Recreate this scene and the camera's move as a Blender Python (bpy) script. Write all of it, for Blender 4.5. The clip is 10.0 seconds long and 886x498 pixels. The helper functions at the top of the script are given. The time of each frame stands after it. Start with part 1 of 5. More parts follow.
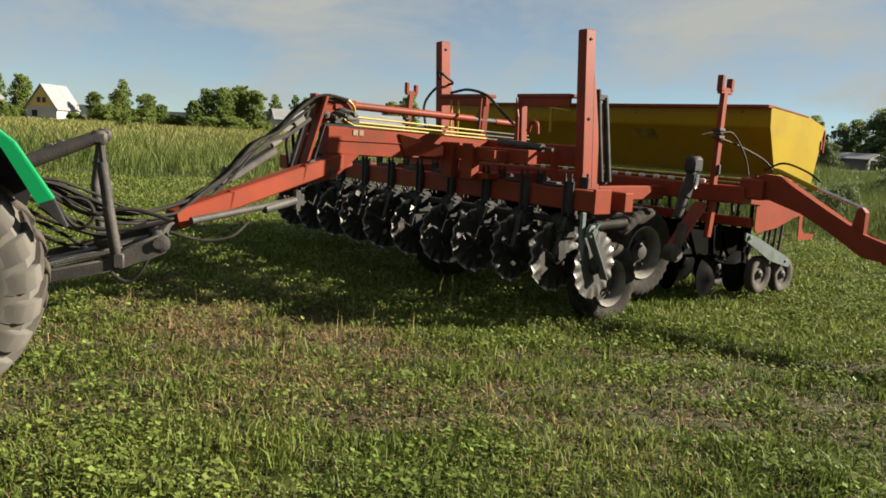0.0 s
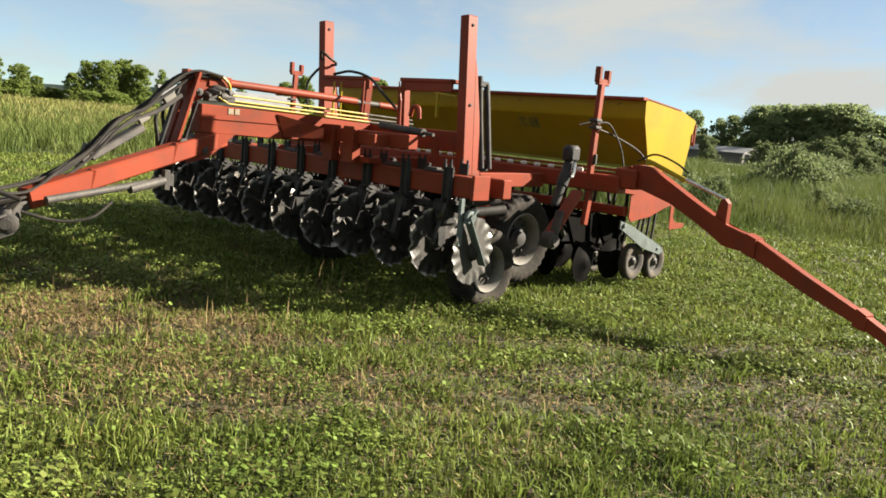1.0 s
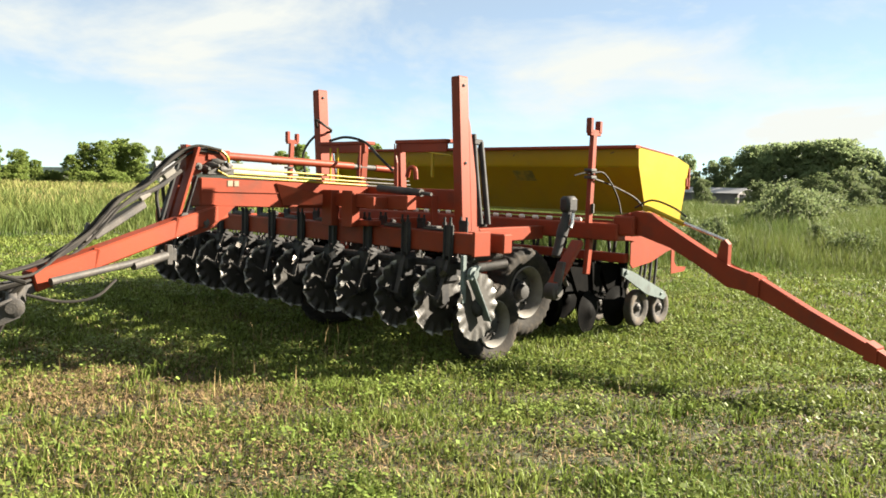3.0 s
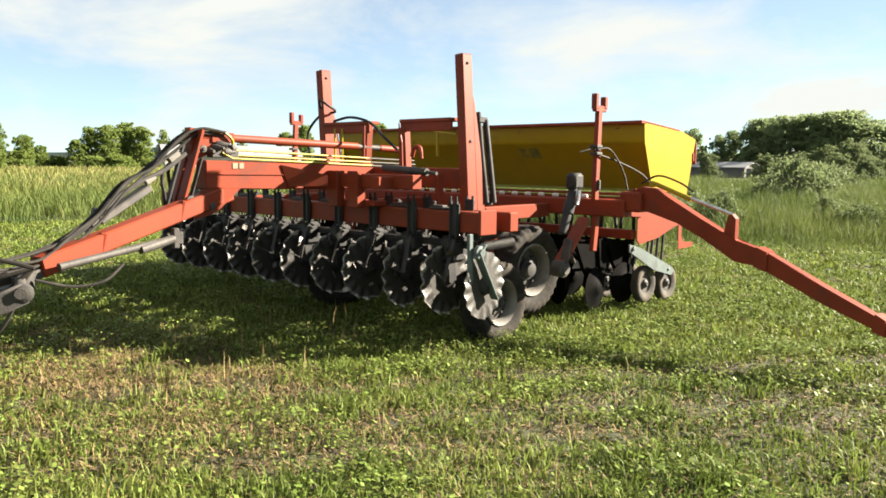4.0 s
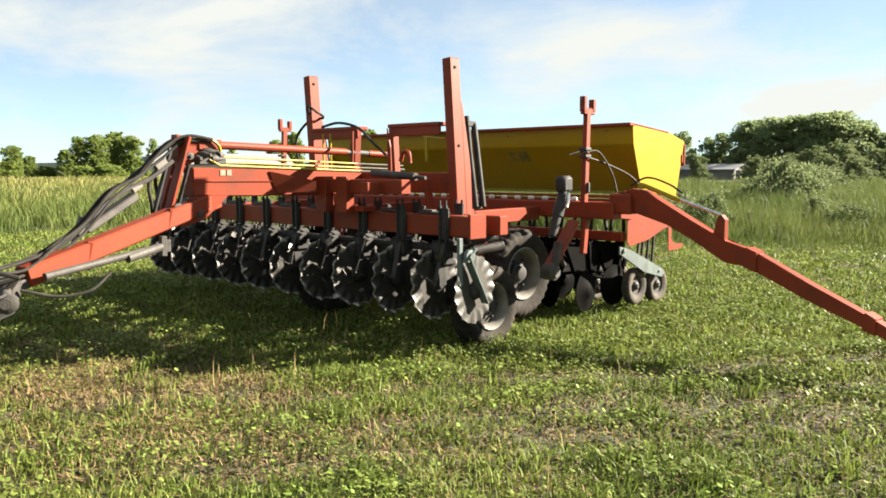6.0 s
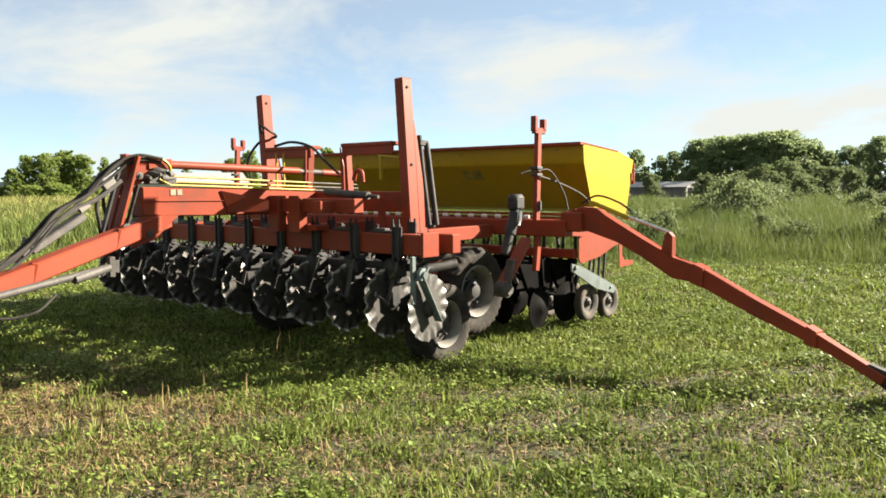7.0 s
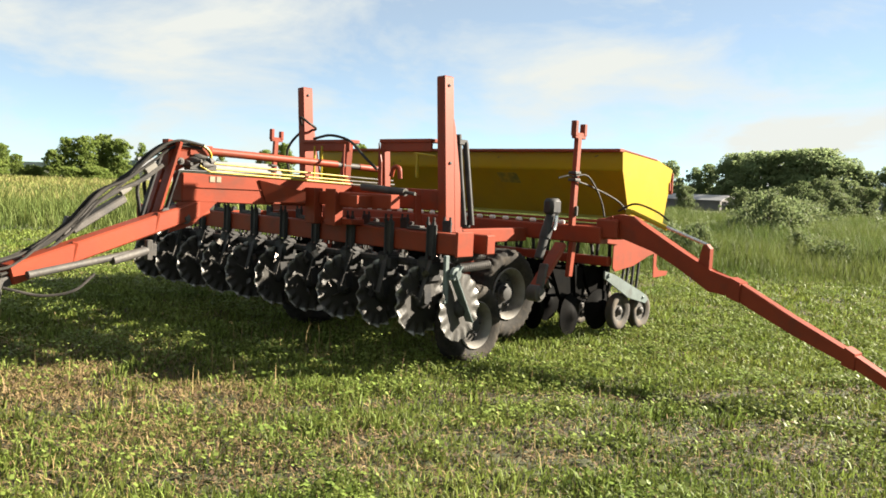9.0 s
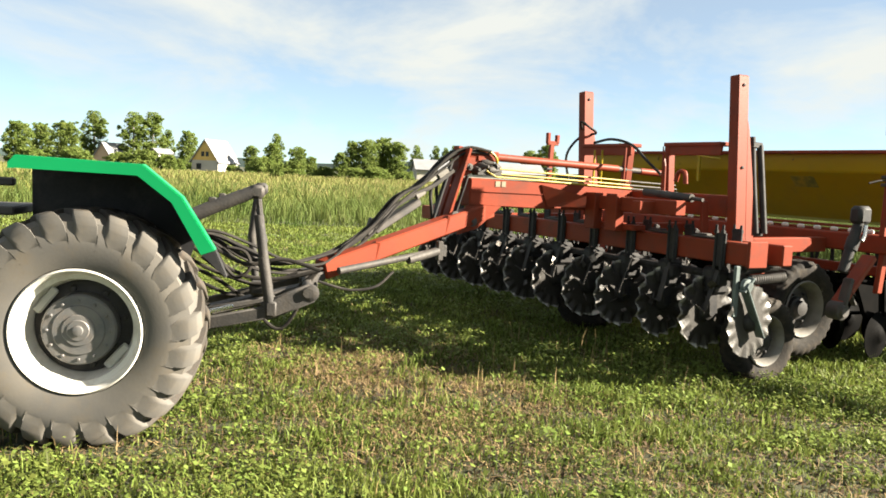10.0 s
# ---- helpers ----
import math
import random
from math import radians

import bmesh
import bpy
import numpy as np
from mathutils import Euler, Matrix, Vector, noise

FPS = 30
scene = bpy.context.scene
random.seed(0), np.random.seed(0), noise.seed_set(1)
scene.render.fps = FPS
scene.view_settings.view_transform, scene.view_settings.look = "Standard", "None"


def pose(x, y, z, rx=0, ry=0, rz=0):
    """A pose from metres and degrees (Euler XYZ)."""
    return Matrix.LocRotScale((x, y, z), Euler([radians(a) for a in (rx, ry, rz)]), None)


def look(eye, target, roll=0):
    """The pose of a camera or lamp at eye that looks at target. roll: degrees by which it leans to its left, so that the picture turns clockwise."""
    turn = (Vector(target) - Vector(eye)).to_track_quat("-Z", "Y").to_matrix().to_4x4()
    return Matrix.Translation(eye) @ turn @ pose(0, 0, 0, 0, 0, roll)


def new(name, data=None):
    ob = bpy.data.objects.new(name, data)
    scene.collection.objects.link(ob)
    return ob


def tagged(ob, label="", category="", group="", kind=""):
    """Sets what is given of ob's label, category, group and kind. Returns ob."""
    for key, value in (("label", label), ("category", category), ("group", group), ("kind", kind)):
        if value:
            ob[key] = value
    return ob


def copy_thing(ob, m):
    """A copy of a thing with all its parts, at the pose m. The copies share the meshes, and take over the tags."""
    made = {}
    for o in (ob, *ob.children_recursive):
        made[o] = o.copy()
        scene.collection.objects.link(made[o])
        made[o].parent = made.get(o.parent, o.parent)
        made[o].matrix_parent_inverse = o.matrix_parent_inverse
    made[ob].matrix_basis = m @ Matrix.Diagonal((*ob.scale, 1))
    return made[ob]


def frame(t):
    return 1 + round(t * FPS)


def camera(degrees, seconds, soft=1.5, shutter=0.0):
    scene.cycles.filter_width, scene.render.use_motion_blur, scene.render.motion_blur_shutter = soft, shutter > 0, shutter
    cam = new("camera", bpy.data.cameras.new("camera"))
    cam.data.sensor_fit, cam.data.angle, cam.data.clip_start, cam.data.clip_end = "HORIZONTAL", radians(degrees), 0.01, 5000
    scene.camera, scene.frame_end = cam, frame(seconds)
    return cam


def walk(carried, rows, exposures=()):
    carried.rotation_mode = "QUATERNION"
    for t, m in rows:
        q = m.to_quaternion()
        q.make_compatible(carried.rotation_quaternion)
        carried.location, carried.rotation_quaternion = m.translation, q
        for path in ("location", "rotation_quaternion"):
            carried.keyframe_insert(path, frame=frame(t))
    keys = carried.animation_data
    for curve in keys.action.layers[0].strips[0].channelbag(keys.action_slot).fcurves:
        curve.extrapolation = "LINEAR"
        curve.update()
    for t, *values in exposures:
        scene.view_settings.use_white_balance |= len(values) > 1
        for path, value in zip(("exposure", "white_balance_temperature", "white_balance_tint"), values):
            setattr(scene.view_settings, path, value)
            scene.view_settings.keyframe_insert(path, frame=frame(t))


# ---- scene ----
cam = camera(58.5, 10.0, soft=1.7)
ROWS = [
    (0.0, -0.036, -0.130, 1.593, 81.72, -3.22, 51.24),
    (0.5, 0.032, 0.013, 1.580, 81.59, -3.42, 44.23),
    (1.0, 0.009, 0.015, 1.597, 81.14, -4.95, 43.82),
    (1.5, 0.038, 0.003, 1.609, 84.16, -4.08, 40.68),
    (2.0, 0.035, 0.002, 1.605, 84.24, -3.11, 39.94),
    (2.5, 0.015, -0.009, 1.600, 85.65, -2.42, 42.81),
    (4.0, 0.006, -0.005, 1.600, 83.81, -0.57, 43.86),
    (4.5, 0.000, -0.000, 1.600, 84.22, -0.66, 43.36),
    (5.0, -0.004, 0.004, 1.594, 84.21, -0.64, 43.17),
    (6.5, 0.025, 0.030, 1.588, 84.44, 0.92, 42.66),
    (7.0, 0.060, 0.028, 1.594, 85.51, 0.30, 40.15),
    (7.5, 0.064, 0.029, 1.586, 86.20, -0.13, 40.23),
    (8.0, 0.083, 0.023, 1.589, 86.44, -0.76, 39.25),
    (8.5, 0.076, 0.023, 1.587, 86.01, -1.24, 39.02),
    (9.0, 0.004, 0.009, 1.580, 85.53, -2.54, 42.39),
    (9.5, -0.080, -0.088, 1.582, 85.24, -4.18, 51.25),
    (10.0, -0.103, -0.131, 1.613, 84.69, -2.68, 61.16),
]
EXPOSURES = [(0.0, 1.8), (0.5, 2.0), (1.0, 2.3), (1.5, 2.6), (2.0, 2.75), (2.7, 2.8), (5.0, 2.8), (7.0, 2.7), (8.0, 2.65), (10.0, 2.72)]
walk(cam, [(t, pose(x, y, z, rx, ry, rz)) for t, x, y, z, rx, ry, rz in ROWS], EXPOSURES)

# ---- light ----
SUN_EL, SUN_DIR = 26.0, (0.53, 0.848)
sun_az = math.degrees(math.atan2(SUN_DIR[0], SUN_DIR[1]))      # clockwise from +y
world = bpy.data.worlds.new("sky")
scene.world = world
world.use_nodes = True
wn, wl = world.node_tree.nodes, world.node_tree.links
wn.clear()
w_out, w_bg = wn.new("ShaderNodeOutputWorld"), wn.new("ShaderNodeBackground")
w_sky = wn.new("ShaderNodeTexSky")
w_sky.sky_type, w_sky.sun_disc = "NISHITA", False
w_sky.sun_elevation, w_sky.sun_rotation = radians(SUN_EL), radians(sun_az)
w_sky.air_density, w_sky.dust_density, w_sky.ozone_density = 0.5, 0.12, 1.2
w_co = wn.new("ShaderNodeTexCoord")
w_map = wn.new("ShaderNodeMapping")
w_map.inputs["Scale"].default_value = (1.5, 1.5, 4.2)
w_map.inputs["Location"].default_value = (0.3, 2.2, 0.9)
w_n1 = wn.new("ShaderNodeTexNoise")
w_n1.inputs["Scale"].default_value, w_n1.inputs["Detail"].default_value, w_n1.inputs["Roughness"].default_value = 2.1, 9.0, 0.58
w_n1.inputs["Distortion"].default_value = 0.35
w_ramp = wn.new("ShaderNodeValToRGB")
w_ramp.color_ramp.elements[0].position, w_ramp.color_ramp.elements[1].position = 0.42, 0.62
w_ramp.color_ramp.elements[0].color = (0.38, 0.38, 0.38, 1)
w_mix = wn.new("ShaderNodeMix")
w_mix.data_type = "RGBA"
w_mix.inputs["B"].default_value = (3.4, 3.5, 3.3, 1)
wl.new(w_co.outputs["Generated"], w_map.inputs["Vector"])
wl.new(w_map.outputs["Vector"], w_n1.inputs["Vector"])
wl.new(w_n1.outputs["Fac"], w_ramp.inputs["Fac"])
wl.new(w_ramp.outputs["Color"], w_mix.inputs["Factor"])
w_haze = wn.new("ShaderNodeMix")
w_haze.data_type, w_haze.blend_type = "RGBA", "MULTIPLY"
w_haze.inputs["Factor"].default_value, w_haze.inputs["B"].default_value = 1.0, (0.70, 0.84, 0.80, 1)
wl.new(w_sky.outputs["Color"], w_haze.inputs["A"])
wl.new(w_haze.outputs["Result"], w_mix.inputs["A"])
wl.new(w_mix.outputs["Result"], w_bg.inputs["Color"])
w_bg.inputs["Strength"].default_value = 0.04
wl.new(w_bg.outputs["Background"], w_out.inputs["Surface"])

sun = new("sun", bpy.data.lights.new("sun", "SUN"))
sun.data.energy, sun.data.angle, sun.data.color = 5.0, radians(0.6), (1.0, 0.9, 0.74)
sun.matrix_basis = look((30 * SUN_DIR[0], 30 * SUN_DIR[1], 30 * math.tan(radians(SUN_EL))), (0, 0, 0))

# ---- materials ----


def material(name, base, second, rough=0.6, metal=0.0, scale=6.0, fine=60.0, bump=0.15, dirt=None, dirt_amount=0.35, island=0.0, through_light=0.0, objects=0.0, sheen=0.3):
    """A surface of two colours mixed by a broad noise, with fine grain, optional dirt and relief."""
    m = bpy.data.materials.new(name)
    m.use_nodes = True
    n, l = m.node_tree.nodes, m.node_tree.links
    b = n["Principled BSDF"]
    out = n["Material Output"]
    co = n.new("ShaderNodeTexCoord")
    big = n.new("ShaderNodeTexNoise")
    big.inputs["Scale"].default_value, big.inputs["Detail"].default_value = scale, 5.0
    small = n.new("ShaderNodeTexNoise")
    small.inputs["Scale"].default_value, small.inputs["Detail"].default_value = fine, 4.0
    l.new(co.outputs["Object"], big.inputs["Vector"])
    l.new(co.outputs["Object"], small.inputs["Vector"])
    ramp = n.new("ShaderNodeValToRGB")
    ramp.color_ramp.elements[0].position, ramp.color_ramp.elements[1].position = 0.38, 0.66
    ramp.color_ramp.elements[0].color, ramp.color_ramp.elements[1].color = (*base, 1), (*second, 1)
    l.new(big.outputs["Fac"], ramp.inputs["Fac"])
    colour = ramp.outputs["Color"]
    if dirt:
        cut = n.new("ShaderNodeValToRGB")
        cut.color_ramp.elements[0].position, cut.color_ramp.elements[1].position = 0.5, 0.72
        mixed = n.new("ShaderNodeTexNoise")
        mixed.inputs["Scale"].default_value, mixed.inputs["Detail"].default_value, mixed.inputs["Roughness"].default_value = scale * 1.7, 8.0, 0.7
        l.new(co.outputs["Object"], mixed.inputs["Vector"])
        l.new(mixed.outputs["Fac"], cut.inputs["Fac"])
        part_of = n.new("ShaderNodeMath")
        part_of.operation = "MULTIPLY"
        part_of.inputs[1].default_value = dirt_amount
        l.new(cut.outputs["Color"], part_of.inputs[0])
        mix = n.new("ShaderNodeMix")
        mix.data_type = "RGBA"
        mix.inputs["B"].default_value = (*dirt, 1)
        l.new(part_of.outputs[0], mix.inputs["Factor"])
        l.new(colour, mix.inputs["A"])
        colour = mix.outputs["Result"]
    if island or objects:
        hsv = n.new("ShaderNodeHueSaturation")
        rnd = n.new("ShaderNodeNewGeometry" if island else "ShaderNodeObjectInfo")
        source = rnd.outputs["Random Per Island" if island else "Random"]
        rng = n.new("ShaderNodeMapRange")
        rng.inputs["To Min"].default_value, rng.inputs["To Max"].default_value = 1 - (island or objects), 1 + (island or objects)
        l.new(source, rng.inputs["Value"])
        l.new(rng.outputs["Result"], hsv.inputs["Value"])
        hue = n.new("ShaderNodeMapRange")
        hue.inputs["To Min"].default_value, hue.inputs["To Max"].default_value = 0.485, 0.515
        l.new(source, hue.inputs["Value"])
        l.new(hue.outputs["Result"], hsv.inputs["Hue"])
        l.new(colour, hsv.inputs["Color"])
        colour = hsv.outputs["Color"]
    l.new(colour, b.inputs["Base Color"])
    b.inputs["Metallic"].default_value = metal
    b.inputs["Specular IOR Level"].default_value = sheen
    rr = n.new("ShaderNodeMapRange")
    rr.inputs["To Min"].default_value, rr.inputs["To Max"].default_value = max(rough - 0.15, 0.05), min(rough + 0.15, 1)
    l.new(small.outputs["Fac"], rr.inputs["Value"])
    l.new(rr.outputs["Result"], b.inputs["Roughness"])
    if bump:
        bp = n.new("ShaderNodeBump")
        bp.inputs["Strength"].default_value, bp.inputs["Distance"].default_value = bump, 0.01
        l.new(small.outputs["Fac"], bp.inputs["Height"])
        l.new(bp.outputs["Normal"], b.inputs["Normal"])
    if through_light:
        tr = n.new("ShaderNodeBsdfTranslucent")
        l.new(colour, tr.inputs["Color"])
        ms = n.new("ShaderNodeMixShader")
        ms.inputs["Fac"].default_value = through_light
        l.new(b.outputs["BSDF"], ms.inputs[1])
        l.new(tr.outputs["BSDF"], ms.inputs[2])
        l.new(ms.outputs["Shader"], out.inputs["Surface"])
    return m


RED = material("red_paint", (0.181, 0.03, 0.012), (0.148, 0.0263, 0.0116), 0.5, 0, 3.0, 90, 0.08, (0.0693, 0.0303, 0.0195), 0.6, sheen=0.15)
YELLOW = material("yellow_paint", (0.281, 0.196, 0.00426), (0.247, 0.17, 0.00511), 0.42, 0, 2.0, 80, 0.05, (0.149, 0.111, 0.0256), 0.35, sheen=0.15)
YELLOW_PIPE = material("yellow_pipe_paint", (0.299, 0.218, 0.0111), (0.264, 0.191, 0.0111), 0.4, 0, 8.0, 90, 0.05, (0.132, 0.11, 0.044), 0.4, sheen=0.15)
BRIGHT = material("bright_steel", (0.62, 0.61, 0.58), (0.4, 0.38, 0.34), 0.25, 1.0, 9.0, 80, 0.1)
BLACK = material("black_iron", (0.0176, 0.0176, 0.0185), (0.0352, 0.0332, 0.0313), 0.6, 0.0, 8.0, 80, 0.15, (0.027, 0.0222, 0.018), 0.45, sheen=0.2)
# darker copy of the black iron, with the hopper's shade put into its colour
SHADED_BLACK = material("shaded_black_iron", (0.00238, 0.00238, 0.00238), (0.00386, 0.00356, 0.00327), 0.7, 0, 8.0, 80, 0.15, (0.005, 0.004, 0.0032), 0.4, sheen=0.02)
DUSTY_RIM = material("dusty_rim_paint", (0.157, 0.147, 0.13), (0.109, 0.1, 0.0872), 0.6, 0, 6.0, 70, 0.1, (0.0758, 0.0596, 0.0433), 0.7)
GREY = material("grey_green_paint", (0.0999, 0.125, 0.12), (0.0699, 0.0851, 0.0829), 0.5, 0.1, 8.0, 80, 0.1, (0.05, 0.0425, 0.035), 0.6)
IRON = material("muddy_grey_iron", (0.0391, 0.0371, 0.0352), (0.0625, 0.0566, 0.0508), 0.65, 0.2, 8.0, 70, 0.25, (0.0521, 0.0416, 0.0313), 0.6)
RUBBER = material("dusty_rubber", (0.0134, 0.012, 0.0106), (0.0283, 0.0243, 0.0199), 0.85, 0, 5.0, 50, 0.25, (0.0535, 0.0422, 0.03), 0.8, sheen=0.15)
MUD_RUBBER = material("muddy_rubber", (0.0326, 0.0293, 0.0261), (0.0651, 0.0553, 0.0424), 0.9, 0, 6.0, 40, 0.4, (0.0847, 0.0586, 0.0391), 0.8)
TYRE_GREY = material("greyed_rubber", (0.0832, 0.0785, 0.0712), (0.108, 0.0982, 0.0832), 0.8, 0, 3.5, 60, 0.05, (0.117, 0.0931, 0.0629), 0.6)
HOSE = material("hose_rubber", (0.015, 0.0138, 0.0126), (0.03, 0.027, 0.0234), 0.6, 0, 9.0, 80, 0.1, (0.0288, 0.0252, 0.0198), 0.5, sheen=0.1)
WHITE = material("white_rim_paint", (0.551, 0.535, 0.49), (0.474, 0.459, 0.406), 0.45, 0, 5.0, 70, 0.1, (0.253, 0.199, 0.146), 0.55)
GREEN = material("green_fender_paint", (0.00154, 0.215, 0.0666), (0.00154, 0.19, 0.0589), 0.35, 0, 2.0, 90, 0.03)
SOOT = material("black_fender_inside", (0.012, 0.012, 0.013), (0.02, 0.02, 0.02), 0.7, 0, 4.0, 60, 0.1, (0.05, 0.045, 0.04), 0.5)
DECAL = material("pale_sticker", (0.209, 0.168, 0.114), (0.168, 0.128, 0.0878), 0.5, 0, 30.0, 90, 0.0)
BARK = material("bark", (0.0518, 0.0388, 0.0285), (0.0259, 0.0207, 0.0155), 0.9, 0, 4.0, 20, 0.6)
BIRCH = material("birch_bark", (0.218, 0.207, 0.186), (0.0518, 0.0466, 0.0414), 0.85, 0, 6.0, 20, 0.3)
LEAF = material("leaves", (0.17, 0.214, 0.0548), (0.125, 0.172, 0.0404), 0.6, 0, 0.6, 8, 0.0, island=0.18, through_light=0.5, sheen=0.1)
LEAF_DARK = material("dark_leaves", (0.197, 0.242, 0.114), (0.153, 0.199, 0.0918), 0.6, 0, 0.5, 8, 0.0, island=0.14, through_light=0.5, sheen=0.1)
LEAF_WILLOW = material("willow_leaves", (0.138, 0.164, 0.0765), (0.105, 0.138, 0.0554), 0.6, 0, 0.6, 8, 0.0, island=0.18, through_light=0.4, sheen=0.1)
BLADE = material("short_grass", (0.134, 0.16, 0.0352), (0.084, 0.116, 0.0222), 0.55, 0, 0.7, 6, 0.0, island=0.6, through_light=0.35, sheen=0.1)
CLOVER = material("broad_leaves", (0.155, 0.187, 0.0458), (0.103, 0.142, 0.0291), 0.5, 0, 0.9, 6, 0.0, island=0.45, through_light=0.3, sheen=0.1)
STRAW = material("dry_straw", (0.234, 0.165, 0.0773), (0.147, 0.0998, 0.0442), 0.75, 0, 1.5, 9, 0.0, island=0.4, through_light=0.15)
LITTER = material("dead_litter", (0.0661, 0.0418, 0.022), (0.035, 0.0229, 0.0132), 0.85, 0, 1.5, 9, 0.0, island=0.5)
WORN = material("worn_dull_steel", (0.13, 0.12, 0.11), (0.05, 0.045, 0.04), 0.5, 1.0, 14.0, 80, 0.2)
MEADOW = material("meadow_grass", (0.15, 0.163, 0.0458), (0.123, 0.141, 0.0353), 0.65, 0, 0.12, 4, 0.0, island=0.18, through_light=0.3, sheen=0.1)
MEADOW_HEADS = material("ripe_grass_heads", (0.208, 0.182, 0.0747), (0.178, 0.161, 0.0623), 0.7, 0, 0.1, 4, 0.0, island=0.18, through_light=0.25, sheen=0.1)
WEED = material("tall_weeds", (0.101, 0.123, 0.0327), (0.0453, 0.0745, 0.0154), 0.6, 0, 0.25, 5, 0.0, island=0.32, through_light=0.3, sheen=0.1)
WEED_PALE = material("pale_weed_heads", (0.133, 0.156, 0.0521), (0.106, 0.131, 0.0367), 0.65, 0, 0.3, 5, 0.0, island=0.32, through_light=0.3, sheen=0.1)
WALL_YELLOW = material("yellow_boards", (0.624, 0.423, 0.131), (0.554, 0.362, 0.111), 0.7, 0, 0.8, 9, 0.1)
WALL_PALE = material("pale_wall", (0.459, 0.433, 0.383), (0.383, 0.358, 0.307), 0.8, 0, 0.5, 6, 0.1)
WALL_GREY = material("grey_boards", (0.104, 0.0984, 0.0932), (0.14, 0.13, 0.119), 0.85, 0, 0.5, 6, 0.2)
WALL_PEACH = material("peach_wall", (0.585, 0.425, 0.303), (0.52, 0.377, 0.264), 0.8, 0, 0.7, 6, 0.1)
ROOF_GREY = material("grey_sheet_roof", (0.222, 0.222, 0.227), (0.178, 0.178, 0.183), 0.5, 0.0, 0.6, 9, 0.1, (0.167, 0.144, 0.122), 0.4)
PANE = material("dark_pane", (0.02, 0.022, 0.025), (0.03, 0.03, 0.035), 0.12, 0, 2.0, 20, 0.0)
HILL = material("far_wooded_hill", (0.0444, 0.0666, 0.0622), (0.0377, 0.0555, 0.0533), 0.95, 0, 0.02, 0.2, 0.0)


def ground_material():
    m = bpy.data.materials.new("field_soil")
    m.use_nodes = True
    n, l = m.node_tree.nodes, m.node_tree.links
    b = n["Principled BSDF"]
    co = n.new("ShaderNodeTexCoord")

    def noise_of(scale, detail=6.0, rough=0.6):
        t = n.new("ShaderNodeTexNoise")
        t.inputs["Scale"].default_value, t.inputs["Detail"].default_value, t.inputs["Roughness"].default_value = scale, detail, rough
        l.new(co.outputs["Object"], t.inputs["Vector"])
        return t.outputs["Fac"]

    def ramp_of(fac, stops):
        r = n.new("ShaderNodeValToRGB")
        e = r.color_ramp.elements
        while len(e) < len(stops):
            e.new(0.5)
        for k, (p, c) in enumerate(stops):
            e[k].position, e[k].color = p, (*c, 1)
        l.new(fac, r.inputs["Fac"])
        return r.outputs["Color"]

    soil = ramp_of(noise_of(9.0), [(0.3, (0.016, 0.0105, 0.006)), (0.55, (0.046, 0.03, 0.017)), (0.78, (0.085, 0.062, 0.032))])
    green = ramp_of(noise_of(14.0), [(0.3, (0.024, 0.03, 0.009)), (0.6, (0.038, 0.047, 0.012)), (0.8, (0.075, 0.082, 0.027))])
    mask = ramp_of(noise_of(0.9, 4.0, 0.65), [(0.34, (0.3, 0.3, 0.3)), (0.54, (0.95, 0.95, 0.95))])
    mix = n.new("ShaderNodeMix")
    mix.data_type = "RGBA"
    l.new(mask, mix.inputs["Factor"])
    l.new(soil, mix.inputs["A"])
    l.new(green, mix.inputs["B"])
    l.new(mix.outputs["Result"], b.inputs["Base Color"])
    b.inputs["Roughness"].default_value = 0.95
    bp = n.new("ShaderNodeBump")
    bp.inputs["Strength"].default_value, bp.inputs["Distance"].default_value = 0.7, 0.04
    l.new(noise_of(22.0, 8.0, 0.7), bp.inputs["Height"])
    l.new(bp.outputs["Normal"], b.inputs["Normal"])
    return m


SOIL = ground_material()


